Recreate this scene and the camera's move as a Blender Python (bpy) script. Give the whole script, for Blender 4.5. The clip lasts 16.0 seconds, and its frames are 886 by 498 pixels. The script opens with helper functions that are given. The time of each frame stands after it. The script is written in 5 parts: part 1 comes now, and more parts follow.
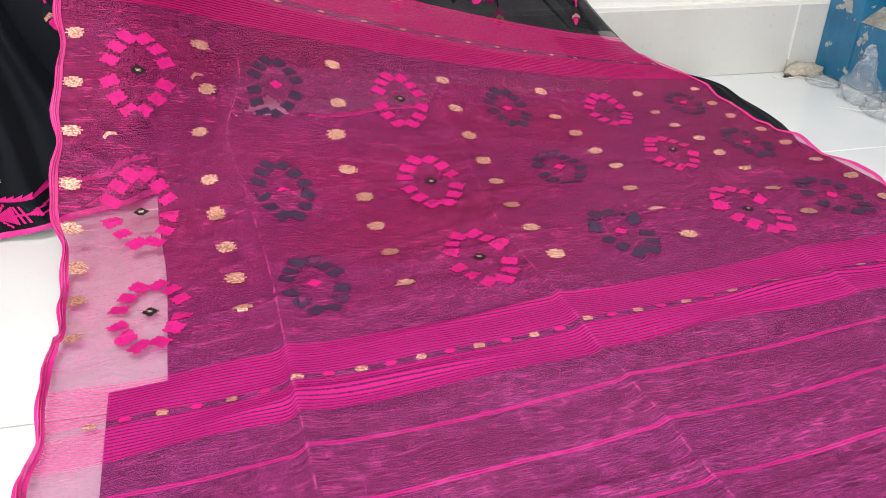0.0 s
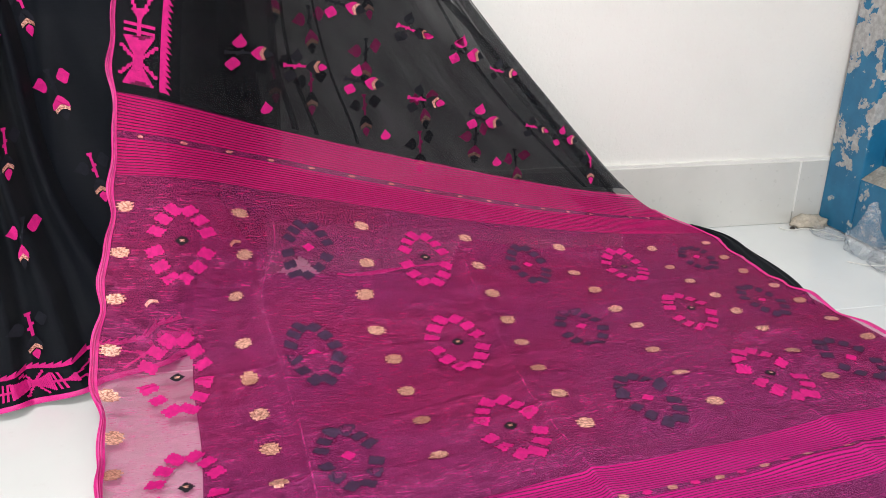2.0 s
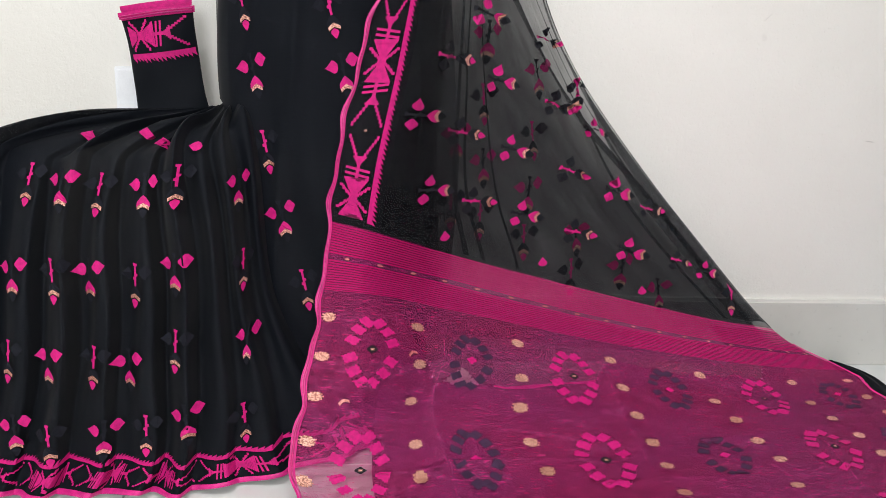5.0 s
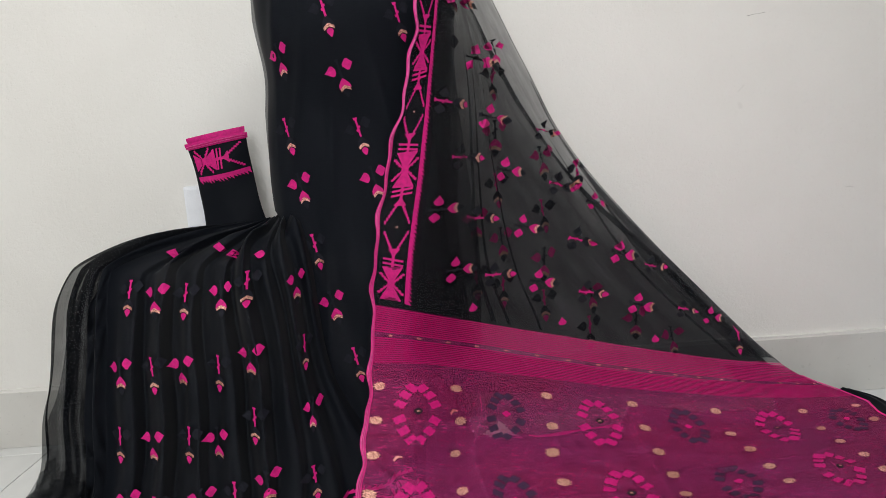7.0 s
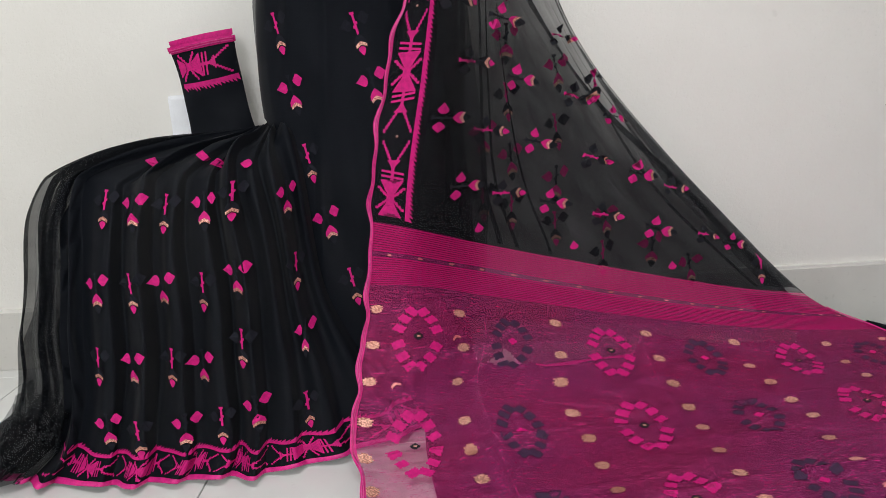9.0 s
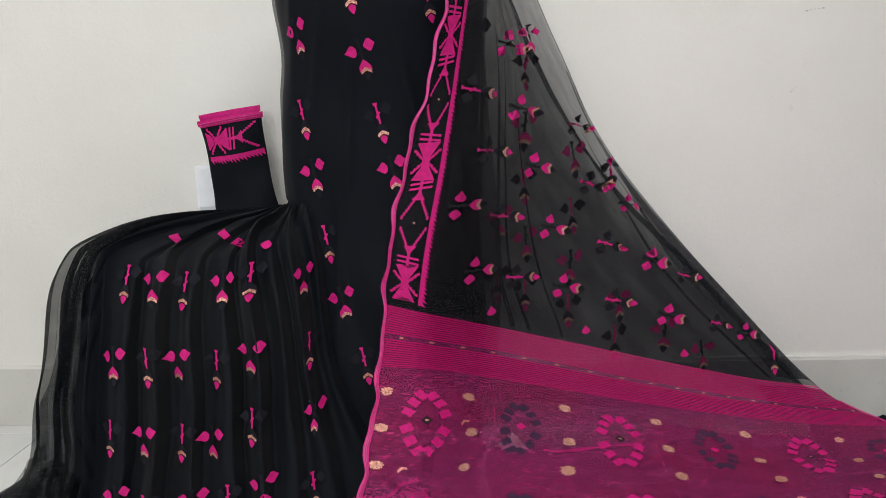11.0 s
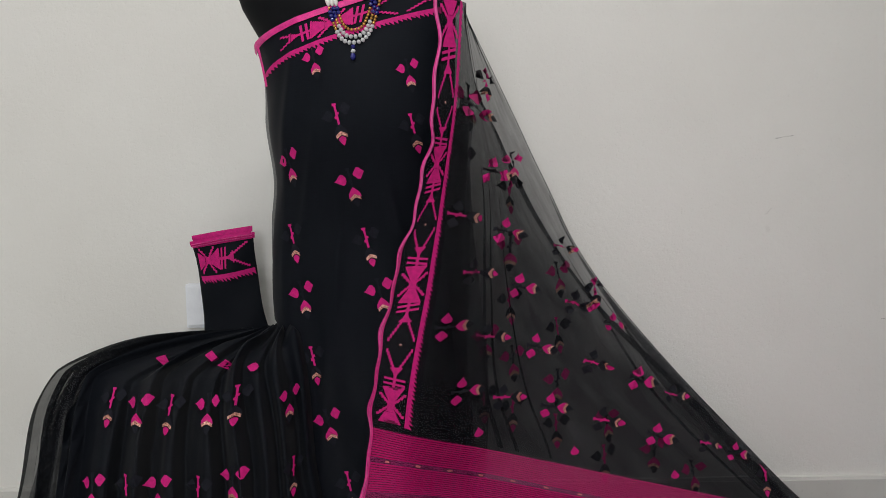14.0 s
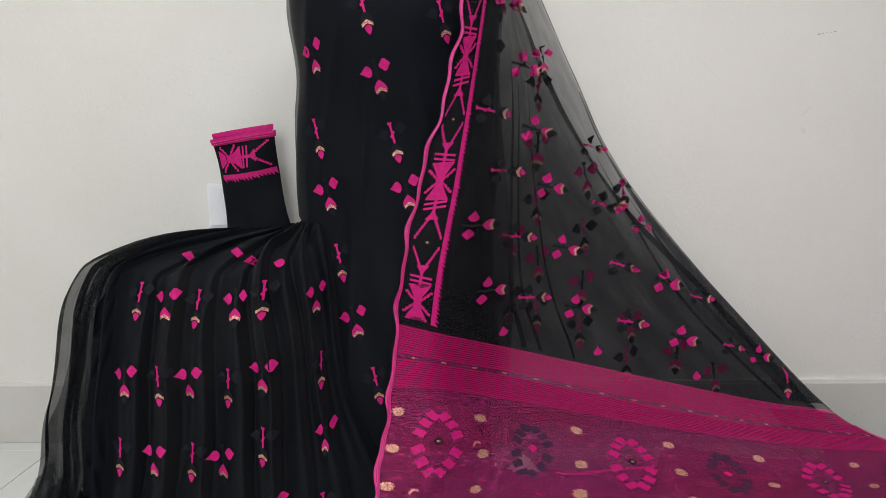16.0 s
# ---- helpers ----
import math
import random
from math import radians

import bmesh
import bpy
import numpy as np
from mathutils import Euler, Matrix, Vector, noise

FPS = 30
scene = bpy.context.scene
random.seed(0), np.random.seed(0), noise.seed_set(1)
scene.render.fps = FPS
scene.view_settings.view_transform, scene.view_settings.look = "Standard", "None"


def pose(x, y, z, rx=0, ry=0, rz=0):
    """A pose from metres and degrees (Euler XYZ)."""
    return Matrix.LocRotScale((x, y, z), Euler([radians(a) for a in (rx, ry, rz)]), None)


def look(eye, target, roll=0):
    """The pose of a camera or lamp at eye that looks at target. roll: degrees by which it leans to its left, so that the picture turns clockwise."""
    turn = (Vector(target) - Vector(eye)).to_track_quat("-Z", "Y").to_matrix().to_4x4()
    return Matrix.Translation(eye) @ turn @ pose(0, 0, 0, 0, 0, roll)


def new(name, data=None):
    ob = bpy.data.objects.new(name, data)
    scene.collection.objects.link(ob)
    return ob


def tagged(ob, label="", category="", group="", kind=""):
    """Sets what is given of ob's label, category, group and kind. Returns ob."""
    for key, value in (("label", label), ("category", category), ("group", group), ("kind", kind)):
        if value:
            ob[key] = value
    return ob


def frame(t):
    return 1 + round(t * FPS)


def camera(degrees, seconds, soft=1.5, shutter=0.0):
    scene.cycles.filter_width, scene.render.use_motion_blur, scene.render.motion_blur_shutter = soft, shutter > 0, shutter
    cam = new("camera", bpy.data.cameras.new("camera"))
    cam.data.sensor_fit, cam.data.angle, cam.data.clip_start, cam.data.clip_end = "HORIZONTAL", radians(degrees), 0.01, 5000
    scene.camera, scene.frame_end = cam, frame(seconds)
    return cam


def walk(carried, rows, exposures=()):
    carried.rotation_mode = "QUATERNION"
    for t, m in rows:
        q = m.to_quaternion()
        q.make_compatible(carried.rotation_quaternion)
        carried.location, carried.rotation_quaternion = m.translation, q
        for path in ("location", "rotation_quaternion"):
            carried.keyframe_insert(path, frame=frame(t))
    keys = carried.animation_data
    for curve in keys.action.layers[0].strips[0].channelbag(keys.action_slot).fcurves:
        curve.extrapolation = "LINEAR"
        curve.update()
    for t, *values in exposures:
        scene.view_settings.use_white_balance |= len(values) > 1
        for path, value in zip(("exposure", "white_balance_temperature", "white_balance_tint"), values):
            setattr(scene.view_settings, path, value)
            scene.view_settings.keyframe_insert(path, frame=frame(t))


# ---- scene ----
cam = camera(61.1, 16.0, soft=0.9)
PATH = [
    (0, (0.162, -0.12, 0.508), (0.511, 1.576, -0.494), 0.1),
    (0.5, (0.149, -0.115, 0.523), (0.517, 1.611, -0.418), -0.1),
    (1, (0.144, -0.116, 0.537), (0.526, 1.637, -0.348), -0.2),
    (1.3, (0.142, -0.132, 0.557), (0.53, 1.64, -0.284), 0.2),
    (1.5, (0.134, -0.111, 0.568), (0.517, 1.678, -0.241), -0.2),
    (2, (0.122, -0.107, 0.585), (0.496, 1.719, -0.141), 0.3),
    (2.5, (0.109, -0.106, 0.6), (0.461, 1.743, -0.076), 0.8),
    (3, (0.086, -0.108, 0.605), (0.398, 1.761, -0.035), 0.8),
    (3.5, (0.055, -0.112, 0.613), (0.313, 1.774, 0.001), 1.0),
    (4, (0.027, -0.135, 0.621), (0.218, 1.766, 0.03), 1.2),
    (4.5, (0.0, -0.158, 0.629), (0.163, 1.75, 0.053), 1.7),
    (5, (0.009, -0.219, 0.665), (0.114, 1.721, 0.187), 1.3),
    (5.2, (0.007, -0.248, 0.689), (0.088, 1.701, 0.249), 0.8),
    (7.3, (0.041, -0.437, 0.742), (0.029, 1.538, 0.423), -4.8),
    (7.5, (0.034, -0.423, 0.736), (0.022, 1.551, 0.418), -4.8),
    (8, (0.026, -0.347, 0.71), (-0.006, 1.6, 0.254), -4.8),
    (8.2, (0.029, -0.333, 0.698), (-0.006, 1.607, 0.212), -4.6),
    (10.3, (0.039, -0.318, 0.674), (-0.025, 1.625, 0.201), -2.4),
    (10.5, (0.051, -0.316, 0.719), (-0.026, 1.627, 0.25), -2.0),
    (11, (0.046, -0.328, 0.754), (-0.027, 1.638, 0.392), -1.9),
    (11.5, (0.055, -0.357, 0.774), (-0.029, 1.621, 0.491), -1.8),
    (12, (0.057, -0.36, 0.778), (-0.024, 1.623, 0.531), -2.1),
    (12.5, (0.056, -0.36, 0.779), (-0.032, 1.626, 0.56), -2.2),
    (13, (0.055, -0.356, 0.779), (-0.024, 1.634, 0.596), -2.3),
    (13.5, (0.057, -0.354, 0.786), (-0.01, 1.641, 0.665), -2.1),
    (14, (0.057, -0.346, 0.786), (0.014, 1.652, 0.701), -1.8),
    (14.5, (0.062, -0.337, 0.783), (0.03, 1.66, 0.67), -1.5),
    (15, (0.059, -0.339, 0.774), (0.016, 1.651, 0.573), -1.3),
    (15.5, (0.041, -0.33, 0.765), (-0.022, 1.649, 0.481), -1.3),
    (16, (0.03, -0.326, 0.754), (-0.053, 1.648, 0.444), -1.5),
]
walk(cam, [(t, look(eye, target, roll)) for t, eye, target, roll in PATH],
     exposures=[(0.0, 0.80), (1.0, 0.71), (2.0, 0.62), (3.0, 0.54), (4.0, 0.46), (5.0, 0.36), (7.5, -0.08), (8.0, -0.06), (10.5, 0.09), (11.0, -0.07),
                (12.0, -0.25), (13.0, -0.33), (14.0, -0.48), (14.5, -0.42), (15.0, -0.26), (16.0, -0.14)])

# ---- light ----
LAMP_KEY, LAMP_SKY = 22.0, 35.0


def area(name, eye, target, sx, sy, watts, colour):
    data = bpy.data.lights.new(name, "AREA")
    data.shape, data.size, data.size_y, data.energy, data.color = "RECTANGLE", sx, sy, watts, colour
    ob = new(name, data)
    ob.matrix_world = look(eye, target)
    return ob


world = bpy.data.worlds.new("world")
scene.world = world
world.use_nodes = True
world.node_tree.nodes["Background"].inputs[0].default_value = (0.55, 0.6, 0.68, 1)
world.node_tree.nodes["Background"].inputs[1].default_value = 0.25
area("window_light", (-0.40, -2.12, 1.55), (0.1, 1.3, 0.7), 1.0, 1.25, LAMP_SKY, (0.965, 0.98, 1.0))
area("tube_light", (-0.15, -0.25, 2.62), (-0.15, 0.40, 0.0), 1.2, 0.12, LAMP_KEY, (0.985, 0.98, 0.97))

# ---- small tools ----
WALL = 1.395         # face of the back wall where x is 1
SIDE = 1.36          # face of the side wall with the door
SKEW = Matrix.Translation((1.0, WALL, 0)) @ Matrix.Rotation(radians(-1.5), 4, "Z") @ Matrix.Translation((-1.0, -WALL, 0))   # the back wall is not quite square


def wall_y(x):
    return WALL - 0.0262 * (x - 1.0)


def part(name, bm, material, parent=None, label="", smooth=True):
    me = bpy.data.meshes.new(name)
    bm.to_mesh(me)
    bm.free()
    me.materials.append(material)
    if smooth:
        for p in me.polygons:
            p.use_smooth = True
    ob = new(name, me)
    if parent is not None:
        ob.parent = parent
    if label:
        ob["label"] = label
    return ob


def box(bm, lo, hi, bevel=0.0):
    r = bmesh.ops.create_cube(bm, size=1)
    c = [(a + b) / 2 for a, b in zip(lo, hi)]
    d = [b - a for a, b in zip(lo, hi)]
    for v in r["verts"]:
        v.co = Vector((c[0] + v.co.x * d[0], c[1] + v.co.y * d[1], c[2] + v.co.z * d[2]))
    if bevel:
        es = list({e for v in r["verts"] for e in v.link_edges})
        bmesh.ops.bevel(bm, geom=es, offset=bevel, segments=2, affect="EDGES", profile=0.6)


def boxed(name, lo, hi, material, parent=None, bevel=0.0, label=""):
    bm = bmesh.new()
    box(bm, lo, hi, bevel)
    return part(name, bm, material, parent, label, smooth=False)


def spline(knots, values, t):
    """A smooth curve through values at the knots (Catmull-Rom with uneven knots); t: array."""
    k, v, t = np.asarray(knots, float), np.asarray(values, float), np.asarray(t, float)
    m = np.zeros_like(v)
    d = np.diff(v, axis=0) / np.diff(k).reshape((-1,) + (1,) * (v.ndim - 1))
    m[0], m[-1] = d[0], d[-1]
    h = np.diff(k)
    for i in range(1, len(k) - 1):
        m[i] = (d[i - 1] * h[i] + d[i] * h[i - 1]) / (h[i] + h[i - 1])
    i = np.clip(np.searchsorted(k, t) - 1, 0, len(k) - 2)
    f = ((t - k[i]) / h[i])
    w = (1,) * (v.ndim - 1)
    f, hh = f.reshape(f.shape + w), h[i].reshape(f.shape + w)
    return ((2 * f**3 - 3 * f**2 + 1) * v[i] + (f**3 - 2 * f**2 + f) * hh * m[i]
            + (-2 * f**3 + 3 * f**2) * v[i + 1] + (f**3 - f**2) * hh * m[i + 1])


def sheet(name, fn, us, vs, material, parent=None, label="", keep=None):
    """A cloth surface: fn takes arrays u, v and gives places; uv holds u and v in metres."""
    U, V = np.meshgrid(us, vs)
    P = fn(U.ravel(), V.ravel())
    n = len(us)
    faces = [(j * n + i, j * n + i + 1, (j + 1) * n + i + 1, (j + 1) * n + i)
             for j in range(len(vs) - 1) for i in range(n - 1)
             if keep is None or keep((us[i] + us[i + 1]) / 2, (vs[j] + vs[j + 1]) / 2)]
    me = bpy.data.meshes.new(name)
    me.from_pydata(P.tolist(), [], faces)
    lay = me.uv_layers.new(name="cloth")
    idx = np.zeros(len(me.loops), int)
    me.loops.foreach_get("vertex_index", idx)
    lay.data.foreach_set("uv", np.stack([U.ravel()[idx], V.ravel()[idx]], 1).ravel())
    me.materials.append(material)
    for p in me.polygons:
        p.use_smooth = True
    ob = new(name, me)
    if parent is not None:
        ob.parent = parent
    if label:
        ob["label"] = label
    return ob


class Cloth:
    """A surface with a local frame, on which woven shapes are laid in metres."""

    def __init__(self, fn, lift=0.0008, side=1, plain=None, limits=(0.0, 1.19)):
        self.fn, self.lift, self.side, self.plain, self.limits = fn, lift, side, plain or fn, limits

    def at(self, u, v, lift=None):
        u, v = np.atleast_1d(np.asarray(u, float)), np.atleast_1d(np.asarray(v, float))
        e = 2e-3
        p = self.fn(u, v)
        a = self.fn(u + e, v) - self.fn(u - e, v)
        b = self.fn(u, v + e) - self.fn(u, v - e)
        n = np.cross(a, b)
        n /= np.maximum(np.linalg.norm(n, axis=1, keepdims=True), 1e-12)
        return p + n * (self.lift if lift is None else lift) * self.side

    def scale(self, u, v):
        e = 3e-2
        u, v = np.array([u, u]), np.array([v, v])
        a = np.linalg.norm(self.fn(u + e, v)[0] - self.fn(u - e, v)[0]) / (2 * e)
        b = np.linalg.norm(self.fn(u, v + e)[0] - self.fn(u, v - e)[0]) / (2 * e)
        return max(a, 0.25), max(b, 0.25)

    def hang(self, u0, v0, x, y):
        """The cloth coordinates of points x metres sideways of and y metres below (u0, v0), as seen from the front."""
        u, v = np.full(len(x), float(u0)), np.full(len(x), float(v0))
        goal = self.plain(u, v)[:, [0, 2]] + np.stack([x, -y], 1)
        for _ in range(12):
            e = 4e-3
            p = self.plain(u, v)[:, [0, 2]]
            a = (self.plain(u + e, v) - self.plain(u - e, v))[:, [0, 2]] / (2 * e)
            b = (self.plain(u, v + e) - self.plain(u, v - e))[:, [0, 2]] / (2 * e)
            r = goal - p
            det = a[:, 0] * b[:, 1] - a[:, 1] * b[:, 0]
            det = np.where(np.abs(det) < 0.01, 0.01 * np.where(det < 0, -1, 1), det)
            u = np.clip(u + np.clip((r[:, 0] * b[:, 1] - r[:, 1] * b[:, 0]) / det, -0.06, 0.06), *self.limits)
            v = np.clip(v + np.clip((a[:, 0] * r[:, 1] - a[:, 1] * r[:, 0]) / det, -0.05, 0.05), -0.84, 0.2)
        return u, v


def lay(name, cloth, polys, u0, v0, material, parent, turn=0.0, mirror=1, true=True, lift=None, label="", upright=False):
    """Woven shapes: polys in metres (along x, along y), at (u0, v0), turned; true: keep their real size on a gathered cloth; upright: y runs straight down."""
    su, sv = cloth.scale(u0, v0) if true else (1.0, 1.0)
    c, s = math.cos(turn), math.sin(turn)
    verts, faces, layer = [], [], []
    for number, poly in enumerate(polys):
        q = np.array(poly, float)
        q[:, 1] *= mirror
        x, y = c * q[:, 0] - s * q[:, 1], s * q[:, 0] + c * q[:, 1]
        n, d = len(q), np.roll(q, -1, 0) - q
        turns = d[:, 0] * np.roll(d, -1, 0)[:, 1] - d[:, 1] * np.roll(d, -1, 0)[:, 0]
        if upright and (np.all(turns > 0) or np.all(turns < 0)):        # a middle point lets the shape bend with the cloth
            x, y = np.append(x, x.mean()), np.append(y, y.mean())
            faces += [(len(verts) + i, len(verts) + (i + 1) % n, len(verts) + n) for i in range(n)]
        else:
            faces.append(tuple(range(len(verts), len(verts) + n)))
        if upright:
            verts.extend(zip(*cloth.hang(u0, v0, x, y)))
        else:
            verts.extend(zip(u0 + x / su, v0 + y / sv))
        layer += [0.00022 * (number % 7)] * len(x)                     # overlapping shapes lie on one another
    verts = np.array(verts)
    base = 0.0035 + (lift or 0.0) if upright else cloth.lift if lift is None else lift
    P = cloth.at(verts[:, 0], verts[:, 1], (base + np.array(layer))[:, None])
    me = bpy.data.meshes.new(name)
    me.from_pydata(P.tolist(), [], faces)
    me.materials.append(material)
    ob = new(name, me)
    ob.parent = parent
    if label:
        ob["label"] = label
    return ob


# ---- materials ----
def nodes_of(name):
    m = bpy.data.materials.new(name)
    m.use_nodes = True
    nt = m.node_tree
    return m, nt, nt.nodes["Principled BSDF"], nt.nodes["Material Output"]


def add(nt, kind, **inputs):
    n = nt.nodes.new(kind)
    for k, v in inputs.items():
        key = int(k[1:]) if k[0] == "i" and k[1:].isdigit() else k
        if isinstance(v, bpy.types.NodeSocket):
            nt.links.new(v, n.inputs[key])
        else:
            n.inputs[key].default_value = v
    return n


def calc(nt, op, a, b=0.0, c=0.0):
    n = nt.nodes.new("ShaderNodeMath")
    n.operation = op
    for i, v in enumerate((a, b, c)):
        if isinstance(v, bpy.types.NodeSocket):
            nt.links.new(v, n.inputs[i])
        else:
            n.inputs[i].default_value = v
    return n.outputs[0]


def mix(nt, f, a, b):
    n = nt.nodes.new("ShaderNodeMix")
    n.data_type = "RGBA"
    for i, v in ((0, f), (6, a), (7, b)):
        if isinstance(v, bpy.types.NodeSocket):
            nt.links.new(v, n.inputs[i])
        else:
            n.inputs[i].default_value = v if i == 0 else (*v, 1)
    return n.outputs[2]


def noise_tex(nt, vec, scale, detail=4.0, rough=0.55):
    n = add(nt, "ShaderNodeTexNoise", Scale=scale, Detail=detail, Roughness=rough)
    if vec is not None:
        nt.links.new(vec, n.inputs["Vector"])
    return n.outputs[0]


def ramp(nt, f, lo, hi):
    n = add(nt, "ShaderNodeMapRange", i0=f, i1=lo, i2=hi)
    n.interpolation_type = "SMOOTHSTEP"
    return n.outputs[0]


def scaled(nt, vec, s):
    n = nt.nodes.new("ShaderNodeVectorMath")
    n.operation = "MULTIPLY"
    nt.links.new(vec, n.inputs[0])
    n.inputs[1].default_value = s
    return n.outputs[0]


def calc_vec(nt, vec, shift):
    n = add(nt, "ShaderNodeVectorMath", i0=vec)
    n.operation = "ADD"
    n.inputs[1].default_value = (shift, shift * 0.6, 0)
    return n.outputs[0]


def bump(nt, height, strength, distance):
    return add(nt, "ShaderNodeBump", Height=height, Strength=strength, Distance=distance).outputs[0]


def plain(name, colour, rough=0.6, metal=0.0, vary=0.12, scale=30.0, grain=400.0, relief=0.0004, spec=0.5):
    m, nt, p, out = nodes_of(name)
    co = add(nt, "ShaderNodeTexCoord").outputs["Object"]
    a, b = noise_tex(nt, co, scale), noise_tex(nt, co, grain, 2.0)
    f = calc(nt, "ADD", calc(nt, "MULTIPLY", a, 0.6), calc(nt, "MULTIPLY", b, 0.4))
    col = mix(nt, ramp(nt, f, 0.3, 0.7), tuple(c * (1 - vary) for c in colour), tuple(min(1, c * (1 + vary)) for c in colour))
    nt.links.new(col, p.inputs["Base Color"])
    nt.links.new(calc(nt, "ADD", calc(nt, "MULTIPLY", a, 0.2), rough - 0.1), p.inputs["Roughness"])
    p.inputs["Metallic"].default_value = metal
    p.inputs["Specular IOR Level"].default_value = spec
    nt.links.new(bump(nt, b, 0.5, relief), p.inputs["Normal"])
    return m


def zone(nt, v, lo, hi):
    return calc(nt, "MULTIPLY", calc(nt, "GREATER_THAN", v, lo), calc(nt, "LESS_THAN", v, hi))


def weave(name, colour, cover, tint=(1, 1, 1), threads=(500.0, 900.0), rough=0.7, gloss=0.06, sheen=0.0):
    """Sheer cloth: threads of one colour that cover a part of what lies behind."""
    m, nt, p, out = nodes_of(name)
    uv = add(nt, "ShaderNodeUVMap").outputs[0]
    big = noise_tex(nt, scaled(nt, uv, (10, 10, 0)), 1.0, 5.0, 0.62)
    fine = noise_tex(nt, scaled(nt, uv, (threads[0] * 0.04, threads[1] * 0.4, 0)), 1.0, 2.0)
    warp = noise_tex(nt, scaled(nt, uv, (threads[1] * 0.4, threads[0] * 0.04, 0)), 1.0, 2.0)
    f = calc(nt, "ADD", calc(nt, "MULTIPLY", fine, 0.5), calc(nt, "MULTIPLY", warp, 0.5))
    col = mix(nt, ramp(nt, f, 0.35, 0.65), tuple(c * 0.90 for c in colour), tuple(c * 1.10 for c in colour))
    nt.links.new(col, p.inputs["Base Color"])
    p.inputs["Roughness"].default_value = rough
    p.inputs["Specular IOR Level"].default_value = gloss
    p.inputs["Sheen Weight"].default_value = sheen
    p.inputs["Sheen Roughness"].default_value = 0.35
    cov = calc(nt, "ADD", cover, calc(nt, "MULTIPLY", calc(nt, "SUBTRACT", big, 0.5), 0.42 * min(1, 3 * (1 - cover))))
    tr = add(nt, "ShaderNodeBsdfTransparent", Color=(*tint, 1))
    mx = add(nt, "ShaderNodeMixShader", i0=cov, i1=tr.outputs[0], i2=p.outputs[0])
    nt.links.new(mx.outputs[0], out.inputs[0])
    return m


